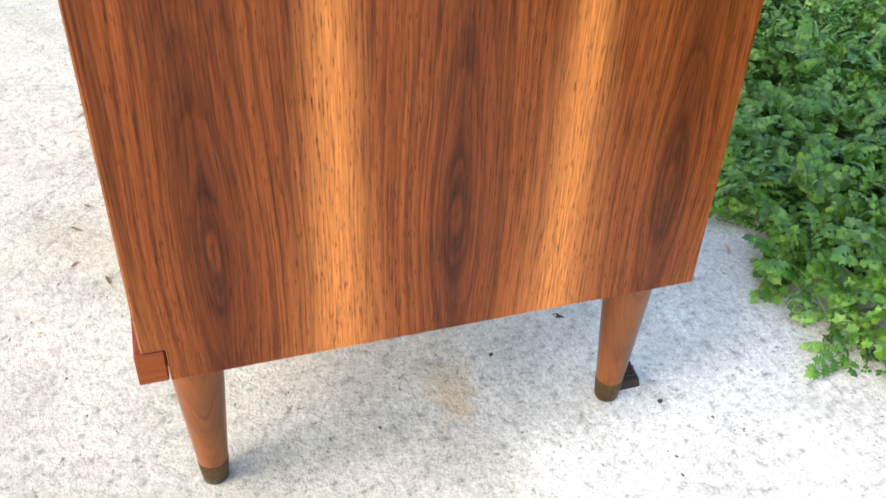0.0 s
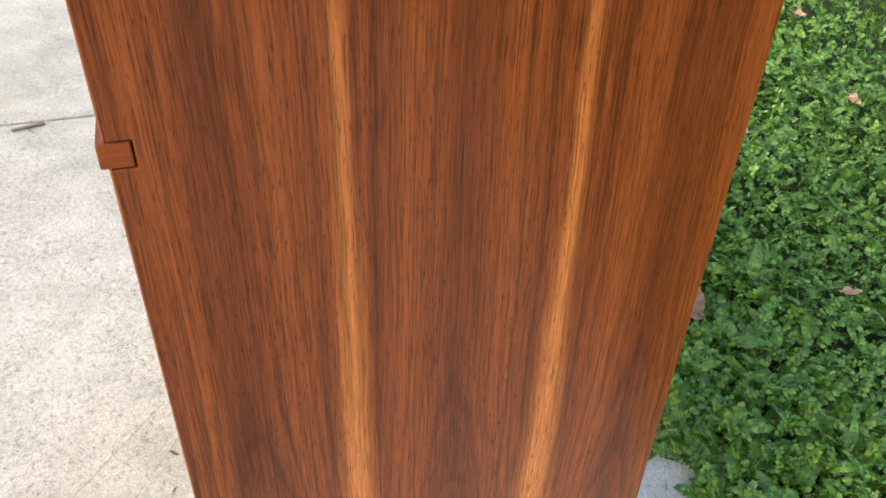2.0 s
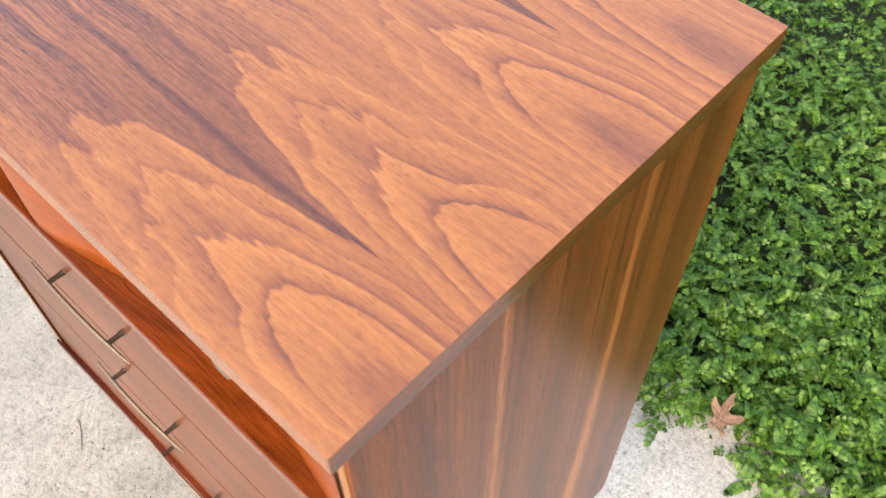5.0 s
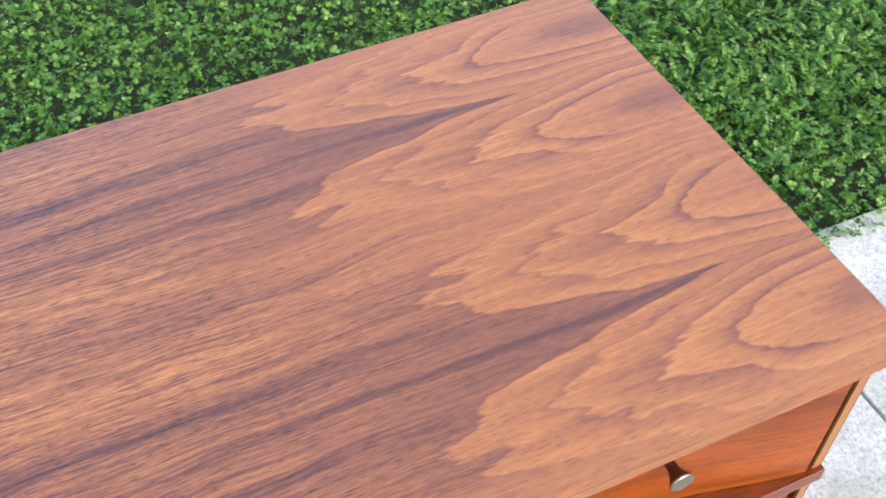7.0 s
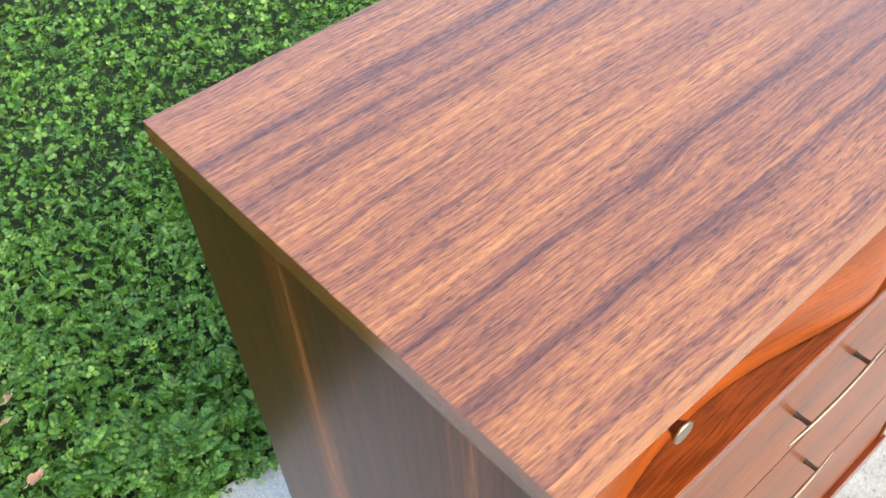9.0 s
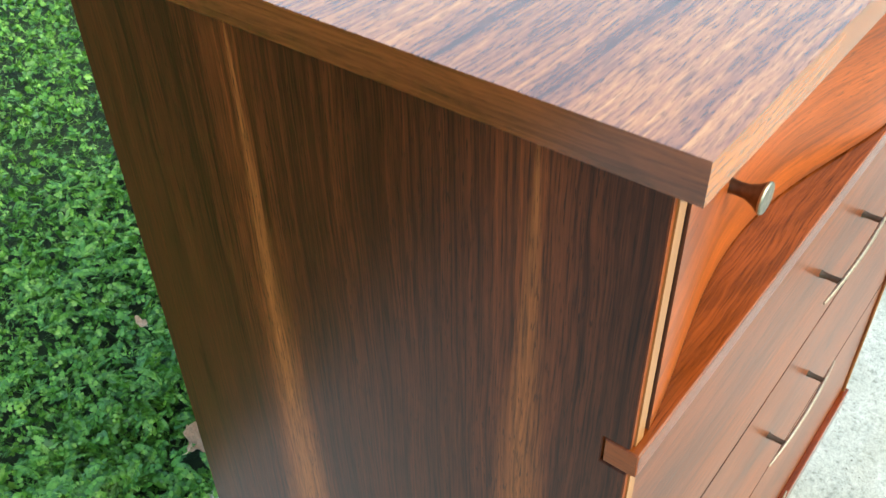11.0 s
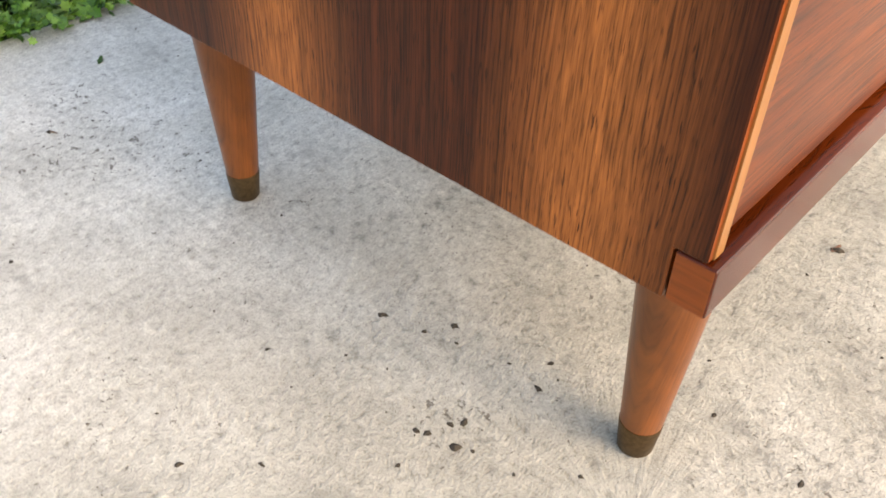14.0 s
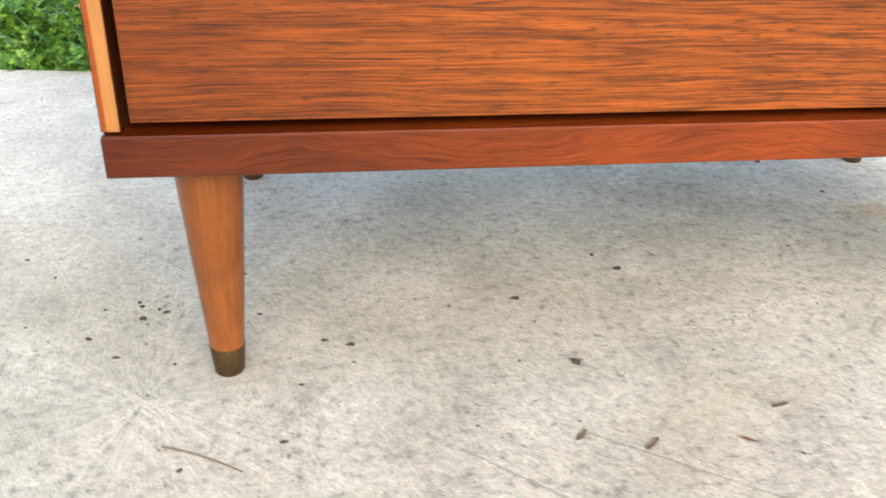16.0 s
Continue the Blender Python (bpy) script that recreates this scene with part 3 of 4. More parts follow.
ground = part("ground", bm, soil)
tagged(ground, "weedy soil around the concrete, coloured dark for the shade between weeds", "ground", kind="structure")


def slab(x0, x1, y0, back):
    """A slab whose back edge runs through the given heights of y."""
    n = len(back)
    outline = [(x0, y0), (x1, y0)] + [(x1 + (x0 - x1) * k / (n - 1), back[n - 1 - k]) for k in range(n)]
    bm = prism(bmesh.new(), outline, "z", -0.12, 0.0)
    soften(bm, 0.005, 2)
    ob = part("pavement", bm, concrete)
    return tagged(ob, "pale rough concrete slab, stained and gritty", "pavement", kind="structure")


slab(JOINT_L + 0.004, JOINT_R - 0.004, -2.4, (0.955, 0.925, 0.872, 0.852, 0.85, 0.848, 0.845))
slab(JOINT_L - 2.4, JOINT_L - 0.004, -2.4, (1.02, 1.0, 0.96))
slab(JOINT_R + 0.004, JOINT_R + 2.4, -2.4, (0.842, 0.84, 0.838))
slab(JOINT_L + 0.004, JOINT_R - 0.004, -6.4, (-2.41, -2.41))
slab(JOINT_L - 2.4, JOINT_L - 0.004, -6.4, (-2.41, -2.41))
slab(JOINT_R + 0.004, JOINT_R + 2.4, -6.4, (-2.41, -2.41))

# ---- the chest of drawers ----
W, D = 0.908, 0.475
BOTTOM, RAIL_TOP, MID_LOW, MID_TOP, TOP_LOW, TOP = 0.195, 0.226, 0.956, 0.976, 1.158, 1.182
chest = new("chest_of_drawers")
chest.location = (W / 2, D / 2, 0)
tagged(chest, "tall walnut chest of drawers on tapered legs, standing on concrete", "chest of drawers")
bpy.context.view_layer.update()

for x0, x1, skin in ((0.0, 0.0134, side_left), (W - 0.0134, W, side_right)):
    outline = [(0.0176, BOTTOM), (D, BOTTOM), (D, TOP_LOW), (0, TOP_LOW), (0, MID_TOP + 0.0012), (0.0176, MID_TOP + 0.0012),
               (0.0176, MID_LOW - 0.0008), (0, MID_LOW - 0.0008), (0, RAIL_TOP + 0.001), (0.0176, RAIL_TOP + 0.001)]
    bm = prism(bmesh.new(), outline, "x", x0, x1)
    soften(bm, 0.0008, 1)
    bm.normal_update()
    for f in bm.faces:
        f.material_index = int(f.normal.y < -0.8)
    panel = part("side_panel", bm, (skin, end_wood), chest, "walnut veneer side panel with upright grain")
    for z0, z1 in ((RAIL_TOP + 0.002, MID_LOW - 0.002), (MID_TOP + 0.002, TOP_LOW - 0.001)):
        bm = box(bmesh.new(), *((x0 + 0.0044, x1 - 0.0004) if x0 == 0 else (x0 + 0.0004, x1 - 0.0044)), -0.0012, 0.0004, z0, z1)
        part("edging", bm, band_wood, panel, "pale wood edging strip")

bm = box(bmesh.new(), -0.004, W + 0.004, -0.015, 0.494, TOP_LOW, TOP)
soften(bm, 0.0018, 3)
bm.normal_update()
for f in bm.faces:
    if abs(f.normal.z) < 0.6:
        f.material_index = 1 if abs(f.normal.y) > abs(f.normal.x) else 2
part("top", bm, (top_veneer, edge_x, edge_y), chest, "walnut veneer top with arched grain")

for z0, z1, deep in ((BOTTOM, RAIL_TOP, 0.05), (MID_LOW, MID_TOP, 0.08)):
    outline = [(0, -0.006), (W, -0.006), (W, 0.0165), (W - 0.0165, 0.0165), (W - 0.0165, deep), (0.0165, deep), (0.0165, 0.0165), (0, 0.0165)]
    bm = prism(bmesh.new(), outline, "z", z0, z1)
    soften(bm, 0.0022, 3)
    bm.normal_update()
    for f in bm.faces:
        f.material_index = int(abs(f.normal.x) > 0.8)
    part("rail", bm, (rail_wood if z0 == BOTTOM else ledge_wood, end_wood), chest, "solid walnut rail let into the side panels")

part("back_panel", box(bmesh.new(), 0.0165, W - 0.0165, 0.462, 0.47, 0.2, TOP_LOW - 0.001), inner_wood, chest)
part("bottom_board", box(bmesh.new(), 0.0165, W - 0.0165, 0.0505, 0.4615, 0.206, 0.218), inner_wood, chest)


def scoop(x):
    return -0.003 + 0.037 * (0.5 - 0.5 * math.cos(4 * math.pi * x / W)) ** 0.75


def handle(drawer, z):
    mid, y = 0.4515, -0.0155
    for dx in (-0.0575, 0.0575):
        lathe_bm = lathe(bmesh.new(), [(-0.016, 0.0032), (-0.004, 0.0030), (0.001, 0.0036), (0.004, 0.0042)], (mid + dx, 0.0, z), "y", 14)
        part("handle_post", lathe_bm, post_metal, drawer, "dark bronze post", smooth=True)
    n, rows = 24, []
    bm = bmesh.new()
    for k in range(n + 1):
        u = 2 * k / n - 1
        r = 0.0030 * (1 - 0.55 * abs(u) ** 3)
        c = Vector((mid + 0.096 * u, y - 0.0035 * (1 - u * u) + 0.001, z))
        rows.append([bm.verts.new(c + Vector((0, r * 0.8 * math.cos(a), r * math.sin(a)))) for a in [2 * math.pi * j / 10 for j in range(10)]])
    for lo, hi in zip(rows, rows[1:]):
        for j in range(10):
            bm.faces.new((lo[j], lo[(j + 1) % 10], hi[(j + 1) % 10], hi[j]))
    bm.faces.new(rows[0][::-1])
    bm.faces.new(rows[-1])
    bmesh.ops.recalc_face_normals(bm, faces=bm.faces)
    part("handle_rod", bm, rod_metal, drawer, "slender bowed brass rod", smooth=True)


LINE_1, LINE_2 = 0.719, 0.478
for z0, z1, hz in ((RAIL_TOP + 0.007, LINE_2 - 0.0025, 0.345), (LINE_2 + 0.0025, LINE_1 - 0.0025, 0.602), (LINE_1 + 0.0025, MID_LOW - 0.003, 0.836)):
    bm = box(bmesh.new(), 0.0198, W - 0.0198, 0.003, 0.022, z0, z1)
    soften(bm, 0.0006, 2)
    bm.normal_update()
    # dark wood on the edge faces puts shade into the gaps round the drawer
    for f in bm.faces:
        f.material_index = int(f.normal.y > -0.5)
    drawer = part("drawer", bm, (front_veneer, inner_wood), chest, "walnut drawer front with level grain")
    handle(drawer, hz)
    part("drawer_box", box(bmesh.new(), 0.03, W - 0.03, 0.0225, 0.44, z0 + 0.008, z1 - 0.01), inner_wood, drawer)

bm = bmesh.new()
n = 96
outline = [(0.0195 + (W - 0.039) * k / n, scoop(0.0195 + (W - 0.039) * k / n)) for k in range(n + 1)]
outline += [(W - 0.0195, 0.06), (0.0195, 0.06)]
prism(bm, outline, "z", MID_TOP + 0.002, TOP_LOW - 0.002)
bm.normal_update()
# end and back faces coloured dark as well, for shade in the end gaps
for f in bm.faces:
    f.material_index = int(abs(f.normal.x) > 0.9 or f.normal.y > 0.9)
top_drawer = part("drawer", bm, (scoop_veneer, inner_wood), chest, "sculpted top drawer front with two hollows", smooth=True)
for x in (0.158, 0.750):
    y = scoop(x)
    prof = [(0.004, 0.0055), (0.0, 0.0052), (-0.006, 0.0046), (-0.012, 0.0052), (-0.018, 0.0078), (-0.022, 0.0108), (-0.0235, 0.0112), (-0.0245, 0.0106), (-0.0248, 0.004)]
    bm = lathe(bmesh.new(), prof, (x, y, 1.06), "y", 24)
    bm.normal_update()
    for f in bm.faces:
        f.material_index = int(f.normal.y < -0.45 or f.calc_center_median().y < y - 0.0218)
    part("knob", bm, (post_metal, knob_metal), top_drawer, "flared bronze knob with a brass rim", smooth=True)

for x, y in ((0.064, 0.036), (0.844, 0.036), (0.058, 0.447), (0.85, 0.447)):
    leg = part("leg", lathe(bmesh.new(), [(0.0265, 0.0142), (0.03, 0.0145), (0.1, 0.0198), (0.17, 0.0248), (0.2055, 0.0270)], (x, y, 0)), leg_wood, chest, "tapered beech leg", smooth=True)
    part("ferrule", lathe(bmesh.new(), [(0.0, 0.0112), (0.0015, 0.0124), (0.012, 0.0134), (0.0265, 0.0148), (0.0275, 0.0146), (0.0275, 0.0134)], (x, y, 0)), ferrule_metal, leg, "aged brass ferrule", smooth=True)

# ---- weeds, fallen leaves, grit ----
rng = np.random.default_rng(5)


def leaflet(cx, cy, turn, size, cup):
    """A small toothed leaflet as a fan: points and triangles."""
    shape = [(0, 0), (0.22, 0.2), (0.40, 0.62), (0.52, 0.34), (0.76, 0.56), (0.80, 0.24), (1.05, 0.0), (0.80, -0.24), (0.76, -0.56), (0.52, -0.34), (0.40, -0.62), (0.22, -0.2)]
    c, d = math.cos(turn), math.sin(turn)
    pts = [(0.55, 0.0, 0.0)] + [(x, y * 0.8, cup * (abs(y) + 0.4 * (x - 0.5) ** 2)) for x, y in shape]
    pts = [(cx + size * (x * c - y * d), cy + size * (x * d + y * c), size * z) for x, y, z in pts]
    return pts, [(0, k + 1, (k + 1) % len(shape) + 1) for k in range(len(shape))]


def spray(places):
    """Several leaflets joined into one leaf."""
    pts, tris = [], []
    for cx, cy, turn, size, cup in places:
        p, t = leaflet(cx, cy, turn, size, cup)
        tris += [tuple(i + len(pts) for i in f) for f in t]
        pts += p
    return np.array(pts), np.array(tris)


LEAVES = [
    spray([(0, 0, 0.0, 1.0, 0.25), (0, 0, 1.75, 0.8, 0.3), (0, 0, -1.75, 0.8, 0.3)]),
    spray([(0.1, 0, 0.1, 0.8, -0.2), (0, 0, 1.5, 0.75, 0.2), (0, 0, -1.4, 0.7, 0.2)]),
    spray([(0.9, 0, 0, 0.7, 0.2), (0.55, 0, 1.0, 0.6, 0.25), (0.55, 0, -1.0, 0.6, 0.25), (0.1, 0, 1.2, 0.55, 0.2), (0.1, 0, -1.2, 0.55, 0.2)]),
    spray([(0, 0, 0.0, 1.1, 0.35)]),
]
BLADES = (np.array([(0, -0.07, 0), (0, 0.07, 0), (1.1, 0.02, 0.9), (0.2, -0.1, 0), (0.3, 0.0, 0), (-0.5, 0.5, 1.1), (0.1, 0.1, 0), (0.2, 0.2, 0), (0.3, -0.9, 0.8), (0, 0, 0), (-0.1, 0.1, 0), (-1.0, -0.3, 0.7)]),
          np.array([(0, 1, 2), (3, 4, 5), (6, 7, 8), (9, 10, 11)]))
SMALL = [(np.array([(0, 0, 0), (0.5, 0.42, 0.1), (1.0, 0.1, 0.0), (0.6, -0.4, 0.1), (-0.3, 0.6, 0.1), (-0.6, 0.1, 0.05), (-0.2, -0.6, 0.12)]),
          np.array([(0, 1, 2), (0, 2, 3), (0, 4, 5), (0, 5, 6)]))]
LEAF_SPOTS = ((0.24, 0.965), (0.225, 0.93), (0.265, 0.935), (1.0, 0.785))
SLAB_X, SLAB_Y = (-3.2, -0.76, -0.35, 0.05, 0.45, 1.66, 4.1), (1.02, 0.955, 0.925, 0.872, 0.852, 0.845, 0.838)
EDGE_X = (-3.2, -0.76, -0.386, -0.24, -0.124, -0.037, 0.05, 0.15, 0.21, 0.45, 0.589, 0.638, 0.692, 0.763, 0.792, 0.874, 0.902, 0.947, 1.04, 1.106, 1.5, 2.2, 4.1)
EDGE_Y = (1.02, 0.97, 0.93, 0.912, 0.88, 0.873, 0.848, 0.84, 0.85, 0.80, 0.735, 0.765, 0.77, 0.695, 0.72, 0.725, 0.752, 0.77, 0.745, 0.735, 0.78, 0.80, 0.83)


def feather(pairs, droop):
    """A leaf of rounded, toothed leaflets set in pairs along a stem of length 1."""
    pts, tris = [(0, -0.012, 0), (0, 0.012, 0), (1.0, 0, 0)], [(0, 1, 2)]
    rim = [(0.0, 0.0), (0.15, 0.22), (0.32, 0.46), (0.38, 0.22), (0.55, 0.52), (0.62, 0.24), (0.80, 0.42), (0.84, 0.16), (1.05, 0.0)]
    rim += [(x, -y) for x, y in rim[7:0:-1]]
    spots = [(1.0 * k / pairs, side) for k in range(1, pairs + 1) for side in (1, -1)] + [(1.0, 0)]
    for along, side in spots:
        size = (0.17 + 0.12 * math.sin(math.pi * min(along * 0.9, 1.0))) * (1.3 if side == 0 else 1.0)
        turn = side * (1.15 - 0.35 * along)
        c, d, n = math.cos(turn), math.sin(turn), len(pts)
        pts.append((along + 0.5 * size * c, 0.5 * size * d, 0.03))
        for x, y in rim:
            pts.append((along + size * (x * c - y * d), size * (x * d + y * c), size * (0.35 * abs(y) - 0.25 * x * x)))
        tris += [(n, n + 1 + k, n + 1 + (k + 1) % len(rim)) for k in range(len(rim))]
    pts = np.array(pts, dtype=float)
    pts[:, 2] += 0.35 * pts[:, 0] - droop * pts[:, 0] ** 2
    return pts, np.array(tris)


FEATHERS = [feather(5, 0.3), feather(6, 0.45), feather(4, 0.2)]


def weeds(name, x0, x1, y0, y1, count, templates, size, height):
    pts_all, tri_all, n = [], [], 0
    x, y = rng.uniform(x0, x1, count), rng.uniform(y0, y1, count)
    edge = np.interp(x, EDGE_X, EDGE_Y) + 0.012 * np.sin(x * 61) + rng.normal(0, 0.008, count)
    keep = y > edge
    for lx, ly in LEAF_SPOTS:
        keep &= (x - lx) ** 2 + (y - ly) ** 2 > (0.05 if size > 0.02 else 0.025) ** 2
    x, y, edge = x[keep], y[keep], edge[keep]
    swell = 0.5 + 0.5 * np.sin(x * 9.1 + 1.7 * np.sin(y * 7.3)) * np.sin(y * 8.7 + 1.3 * np.sin(x * 6.1))
    tuft = 0.5 + 0.5 * np.sin(x * 47 + 2.1 * np.sin(y * 31)) * np.sin(y * 43 + 1.9 * np.sin(x * 37))
    swell = 0.35 * swell + 0.65 * tuft
    near = np.clip((y - edge) / 0.09, 0.12, 1.0)
    for lx, ly in LEAF_SPOTS:
        near = near * np.clip(np.hypot(x - lx, y - ly) / 0.13, 0.12, 1.0)
    z = np.where(y > np.interp(x, SLAB_X, SLAB_Y) + 0.02, -0.022, 0.006) + height * near * (0.12 + 0.88 * swell) * rng.uniform(0.05, 1.0, len(x)) ** 0.4
    which = rng.integers(0, len(templates), len(x))
    for k, (pts, tris) in enumerate(templates):
        at = np.flatnonzero(which == k)
        m = len(at)
        turn, tip, side = rng.uniform(0, 2 * np.pi, m), rng.normal(0.3, 0.6, m), rng.normal(0, 0.55, m)
        big = size * rng.uniform(0.45, 1.5, m)
        p = pts[None] * big[:, None, None]
        px, py, pz = p[..., 0], p[..., 1], p[..., 2]
        px, pz = px * np.cos(tip)[:, None] - pz * np.sin(tip)[:, None], px * np.sin(tip)[:, None] + pz * np.cos(tip)[:, None]
        py, pz = py * np.cos(side)[:, None] - pz * np.sin(side)[:, None], py * np.sin(side)[:, None] + pz * np.cos(side)[:, None]
        c, d = np.cos(turn)[:, None], np.sin(turn)[:, None]
        world_pts = np.stack([px * c - py * d + x[at][:, None], px * d + py * c + y[at][:, None], np.maximum(pz + z[at][:, None], np.where(y[at] > np.interp(x[at], SLAB_X, SLAB_Y) + 0.02, -0.025, 0.003)[:, None])], -1)
        pts_all.append(world_pts.reshape(-1, 3))
        tri_all.append((tris[None] + (n + len(pts) * np.arange(m))[:, None, None]).reshape(-1, 3))
        n += len(pts) * m
    pts, tris = np.concatenate(pts_all), np.concatenate(tri_all)
    me = bpy.data.meshes.new(name)
    me.vertices.add(len(pts))
    me.vertices.foreach_set("co", pts.astype(np.float32).ravel())
    me.loops.add(3 * len(tris))
    me.loops.foreach_set("vertex_index", tris.astype(np.int32).ravel())
    me.polygons.add(len(tris))
    me.polygons.foreach_set("loop_start", np.arange(0, 3 * len(tris), 3, dtype=np.int32))
    me.update(calc_edges=True)
    me.materials.append(clover)
    return tagged(new(name, me), "dense low green weeds with small toothed leaves", "weeds", kind="stuff")


weeds("weeds", -0.6, 1.8, 0.66, 1.15, 4800, FEATHERS, 0.038, 0.1)
weeds("weeds", -1.3, 2.7, 1.0, 1.9, 8500, FEATHERS, 0.03, 0.1)
weeds("weeds", -1.3, 2.7, 0.66, 1.5, 19000, LEAVES + LEAVES[:3] + [BLADES], 0.0145, 0.1)
weeds("weeds", -2.4, 3.6, 1.5, 3.0, 42000, LEAVES[:2] + LEAVES[3:] + [BLADES, BLADES], 0.0165, 0.085)
weeds("weeds", -5.0, 6.0, 3.0, 8.0, 60000, SMALL, 0.03, 0.07)
weeds("weeds", -5.0, -1.3, 0.8, 1.5, 14000, SMALL, 0.025, 0.07)
weeds("weeds", 2.7, 6.0, 0.8, 1.5, 12000, SMALL, 0.025, 0.07)
weeds("weeds", -5.0, -2.4, 1.5, 3.0, 17000, SMALL, 0.025, 0.07)
weeds("weeds", 3.6, 6.0, 1.5, 3.0, 15000, SMALL, 0.025, 0.07)


def dry_leaf(x, y, z, size, turn, tilt, lobes, deep=0.3, curl=1.0):
    """A curled, lobed dead leaf with its stalk."""
    bm = bmesh.new()
    n = 10 * lobes
    rim = []
    for k in range(n):
        a = 2 * math.pi * k / n
        r = size * (1 - deep * (0.5 - 0.5 * math.cos(lobes * a)) ** 0.7 + 0.06 * math.sin(5.0 * a + x * 40) + 0.03 * math.sin(17 * a)) * (0.85 + 0.2 * math.cos(a))
        rim.append((r * math.cos(a), 0.85 * r * math.sin(a)))
    rows = []
    for f in (0.35, 0.7, 1.0):
        rows.append([bm.verts.new((px * f, py * f * (1 - 0.25 * curl * f), curl / size * ((py * f) ** 2 * 0.8 + (px * f) ** 2 * 0.3) + 0.08 * size * math.sin(260 * px * f + 2) * f)) for px, py in rim])
    mid = bm.verts.new((0, 0, 0))
    for k in range(n):
        bm.faces.new((mid, rows[0][k], rows[0][(k + 1) % n]))
        for lo, hi in zip(rows, rows[1:]):
            bm.faces.new((lo[k], hi[k], hi[(k + 1) % n], lo[(k + 1) % n]))
    bmesh.ops.solidify(bm, geom=bm.faces[:], thickness=0.0006)
    ob = part("dry_leaf", bm, dry)
    rows, bm = [], bmesh.new()
    for k in range(7):
        c = Vector((-size * (0.1 + 0.17 * k), 0.004 * math.sin(k), 0.002 + 0.001 * k))
        rows.append([bm.verts.new(c + Vector((0, 0.0009 * math.cos(a), 0.0009 * math.sin(a)))) for a in (0, 1.57, 3.14, 4.71)])
    for lo, hi in zip(rows, rows[1:]):
        for j in range(4):
            bm.faces.new((lo[j], lo[(j + 1) % 4], hi[(j + 1) % 4], hi[j]))
    part("stalk", bm, dry, ob)
    ob.matrix_world = pose(x, y, z, tilt, tilt * 0.6, turn)
    return tagged(ob, "curled tan dead leaf lying on the weeds", "leaf", group="fallen leaves")


dry_leaf(0.247, 0.957, 0.014, 0.056, 20, 32, 4, 0.24, 0.3)
dry_leaf(0.972, 0.79, 0.05, 0.06, 100, 14, 5, 0.5, 0.9)
dry_leaf(1.0, 1.548, 0.062, 0.07, 60, 14, 5, 0.55, 0.6)
dry_leaf(-0.345, 1.75, 0.04, 0.03, 10, 20, 3)
dry_leaf(-0.84, 1.885, 0.04, 0.026, 50, 15, 4)
dry_leaf(0.355, 1.26, 0.062, 0.024, 80, 10, 3)
dry_leaf(-0.24, 1.355, 0.055, 0.02, 200, 16, 4)
dry_leaf(-0.275, 1.30, 0.055, 0.021, 150, 25, 3)
dry_leaf(2.3, 0.94, 0.05, 0.036, 40, 20, 4)
dry_leaf(-0.284, 1.13, 0.05, 0.026, 20, 15, 3)


def leaf_bit(x, y, long, turn, material, label):
    """A small curled scrap of leaf on the concrete."""
    bm = bmesh.new()
    rows = []
    for k in range(6):
        u = k / 5
        w = long * (0.03 + 0.12 * math.sin(math.pi * (0.12 + 0.8 * u)) + 0.03 * math.sin(9.0 * u + 50 * x))
        rows.append([bm.verts.new((long * (u - 0.5), w * q, 0.0006 + 0.12 * long * (u - 0.4) ** 2 + 0.35 * w * q * q)) for q in (-1.0, -0.3, 0.5, 1.0)])
    for lo, hi in zip(rows, rows[1:]):
        for j in range(3):
            bm.faces.new((lo[j], hi[j], hi[j + 1], lo[j + 1]))
    bmesh.ops.solidify(bm, geom=bm.faces[:], thickness=0.0005)
    ob = part("leaf_bit", bm, material)
    ob.matrix_world = pose(x, y, 0.0, 0, 0, turn) @ Matrix.Scale(0.75, 4)
    return tagged(ob, label, "leaf", group="leaf scraps")


for x, y, long, turn, material in ((0.36, 0.022, 0.018, -10, red_bit), (0.511, -0.055, 0.022, 15, brown_bit), (0.467, -0.094, 0.017, -35, red_bit),
                                   (0.339, -0.077, 0.022, 50, brown_bit), (0.658, 0.719, 0.02, -20, dry), (0.391, -0.092, 0.024, 43, brown_bit), (0.1, 0.752, 0.024, 50, clover),
                                   (-0.01, 0.66, 0.015, -70, brown_bit), (-0.09, 0.79, 0.018, 25, red_bit), (0.17, 0.84, 0.02, 80, clover), (0.56, 0.735, 0.018, 10, red_bit)):
    leaf_bit(x, y, long, turn, material, {"soil_bit": "dark brown scrap of leaf on the concrete", "red_bit": "reddish brown scrap of leaf on the concrete",
                                          "dry_leaf": "pale tan scrap of leaf on the concrete", "weed_leaf": "small fallen green leaf on the concrete"}[material.name])

# wedge beside the back foot
teeth = [(0.8215, 0.0)]
for k in range(5):
    teeth += [(0.8218 + 0.0052 * k, 0.013 - 0.001 * k), (0.8250 + 0.0052 * k, 0.0125 - 0.001 * k), (0.8262 + 0.0052 * k, 0.005)]
bm = prism(bmesh.new(), (teeth + [(0.849, 0.0)])[::-1], "y", 0.463, 0.488)
bmesh.ops.recalc_face_normals(bm, faces=bm.faces)
shim = part("wood_shim", bm, dark_wood)
tagged(shim, "dark ribbed scrap of wood beside the back foot", "shim")


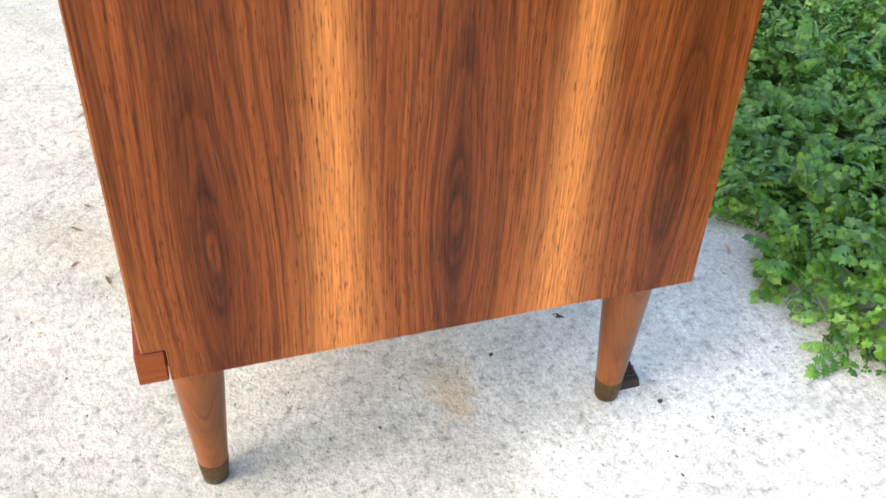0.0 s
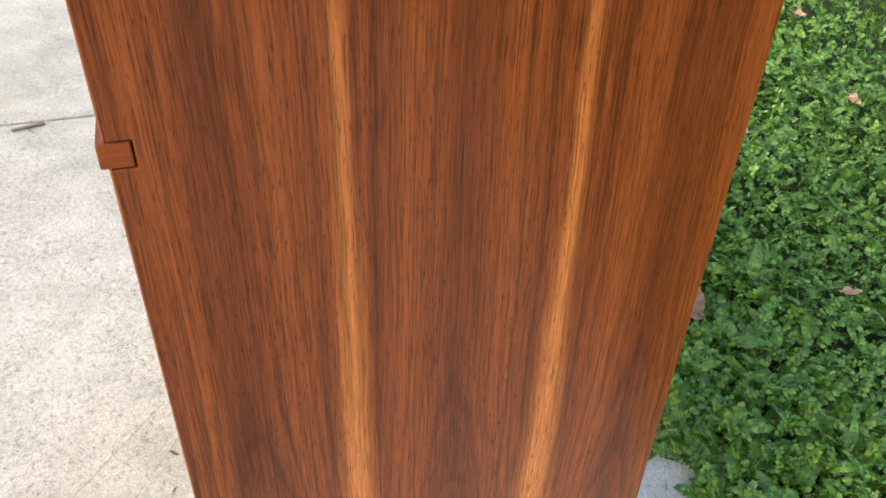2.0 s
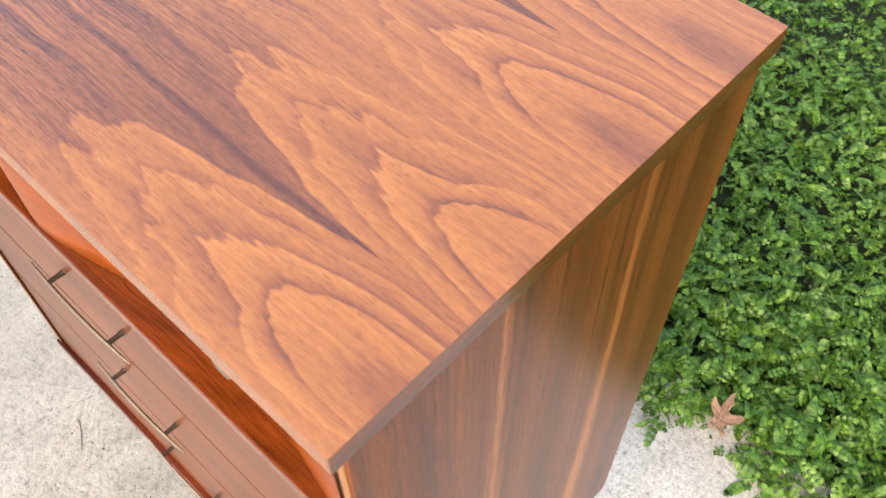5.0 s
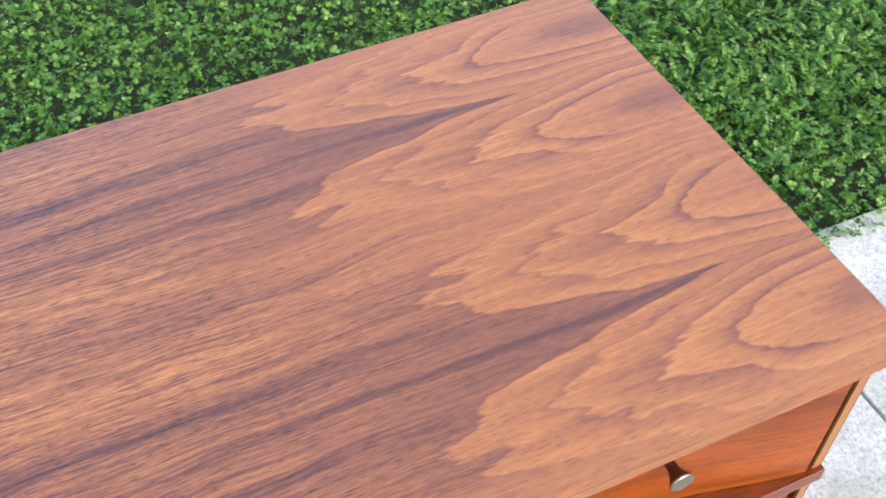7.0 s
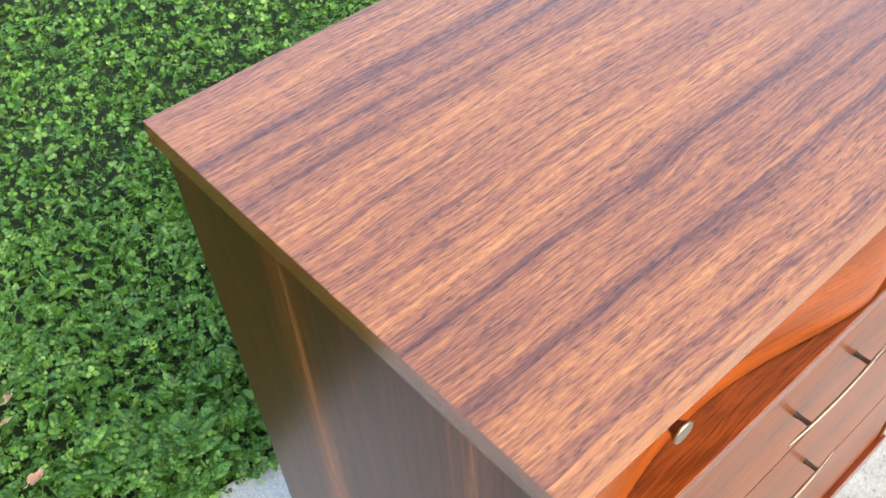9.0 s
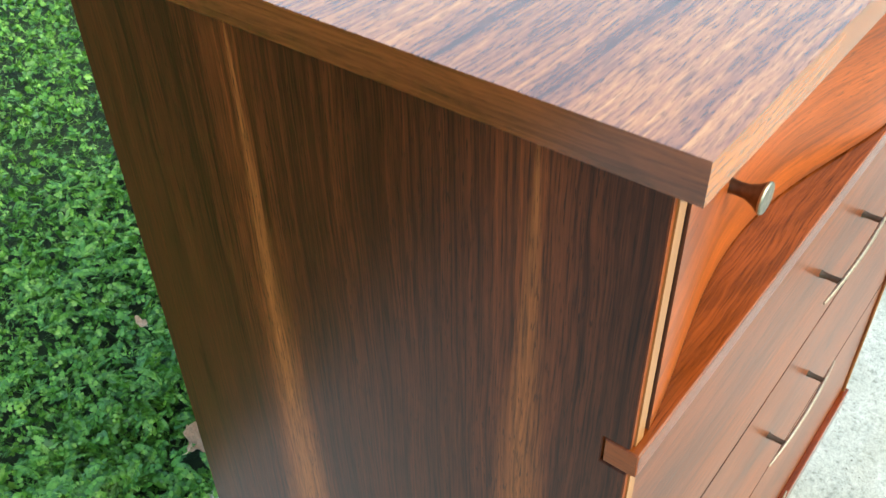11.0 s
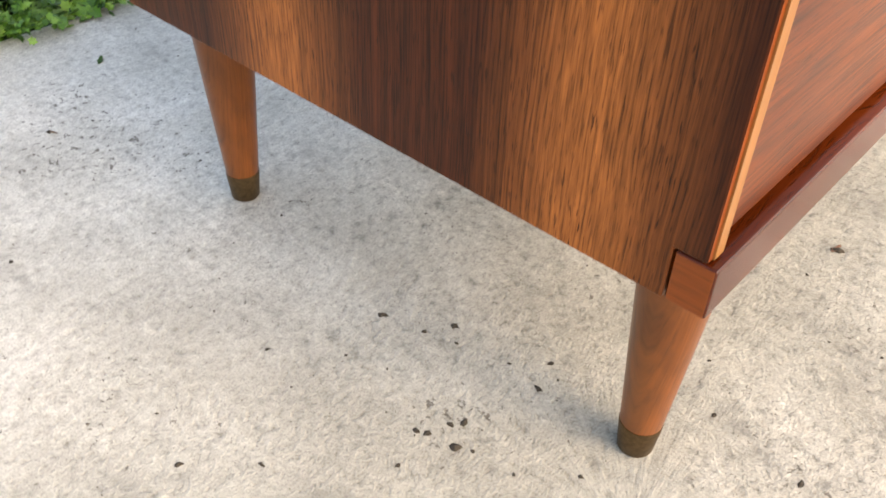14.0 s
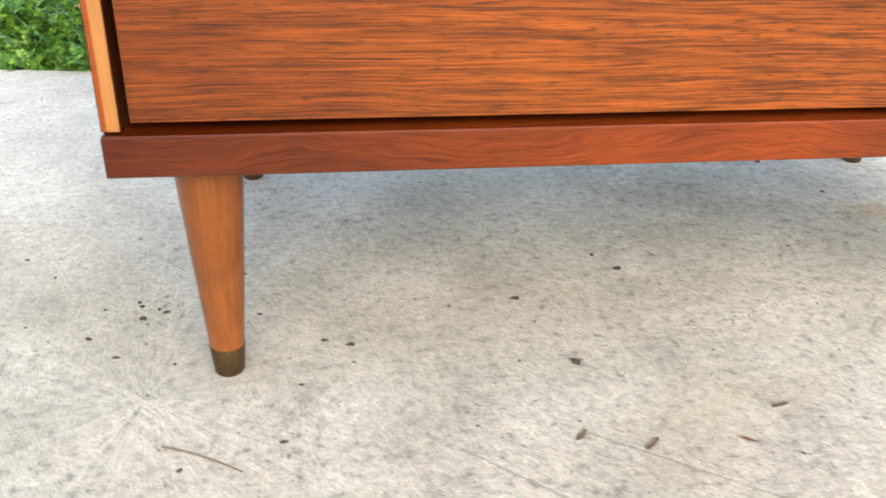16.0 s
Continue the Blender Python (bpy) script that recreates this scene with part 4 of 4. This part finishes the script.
def grit():
    """Dark specks and crumbs on the concrete, one by one where they lie, and a scatter of finer ones."""
    spots = [(-0.064, 0.093, 7), (0.063, 0.2, 7), (0.034, 0.248, 7), (0.043, 0.213, 5), (0.084, 0.122, 5), (-0.026, 0.145, 6), (-0.022, 0.124, 8), (-0.03, 0.152, 5), (-0.01, 0.139, 5), (-0.002, 0.133, 6), (0.058, 0.114, 6), (0.167, 0.064, 9), (0.143, 0.073, 6), (0.327, 0.13, 8),
             (-0.034, 0.062, 6), (-0.051, 0.285, 4), (-0.157, 0.247, 5), (-0.123, 0.117, 4), (-0.223, 0.184, 4), (0.112, -0.062, 5), 
             (-0.088, 0.809, 8), (-0.142, 0.723, 6), (0.426, 0.211, 7), (0.444, 0.18, 9), (0.359, 0.02, 9), 
             (0.038, -0.087, 5), (0.758, 0.349, 6), (0.829, 0.202, 4), (0.875, 0.499, 6), (0.947, 0.478, 4), (-0.012, 0.664, 7), (0.719, 0.449, 9)]
    for _ in range(1500):
        spots.append((rng.uniform(-0.7, 1.6), rng.uniform(-0.7, 0.8), 0.6 + 2.6 * rng.uniform() ** 5))
    for _ in range(40):
        x, y = rng.uniform(-0.6, 1.5), rng.uniform(-0.6, 0.75)
        for _ in range(9):
            spots.append((rng.normal(x, 0.022), rng.normal(y, 0.016), 0.7 + 2.4 * rng.uniform() ** 2))
    for _ in range(650):
        spots.append((rng.uniform(-0.45, 1.0), rng.uniform(-0.4, 0.7), 0.7 + 3.6 * rng.uniform() ** 6))
    bm = bmesh.new()
    for x, y, mm in spots:
        r, a = mm * 0.00055, rng.uniform(0, 6.28)
        ring = []
        for k in range(9):
            t = 2 * math.pi * k / 9
            px, py = r * rng.uniform(0.6, 1.5) * math.cos(t), 0.7 * r * rng.uniform(0.5, 1.5) * math.sin(t)
            ring.append(bm.verts.new((x + px * math.cos(a) - py * math.sin(a), y + px * math.sin(a) + py * math.cos(a), 0.0002)))
        tip = bm.verts.new((x, y, r * 0.6))
        for k in range(9):
            bm.faces.new((ring[k], ring[(k + 1) % 9], tip))
    return tagged(part("grit", bm, crumb), "dark specks and crumbs of soil on the concrete", "grit", kind="stuff")


grit()

def twig(x0, y0, x1, y1, sag, thick):
    """A thin bent twig lying on the ground."""
    bm = bmesh.new()
    rows = []
    for k in range(13):
        u = k / 12
        c = Vector((x0 + (x1 - x0) * u, y0 + (y1 - y0) * u - sag * u * u, thick * 1.4))
        r = thick * (1.15 - 0.4 * u)
        rows.append([bm.verts.new(c + Vector((r * math.cos(a), r * math.cos(a), r * math.sin(a)))) for a in (0, 1.26, 2.51, 3.77, 5.03)])
    for lo, hi in zip(rows, rows[1:]):
        for j in range(5):
            bm.faces.new((lo[j], lo[(j + 1) % 5], hi[(j + 1) % 5], hi[j]))
    tagged(part("twig", bm, twig_bark), "thin dry twig lying on the concrete", "twig", group="twigs")


twig(0.022, -0.06, 0.084, -0.082, 0.012, 0.0008)
twig(-0.736, -0.375, -0.716, -0.455, -0.004, 0.004)
twig(-0.727, -0.42, -0.70, -0.40, 0.0, 0.0025)
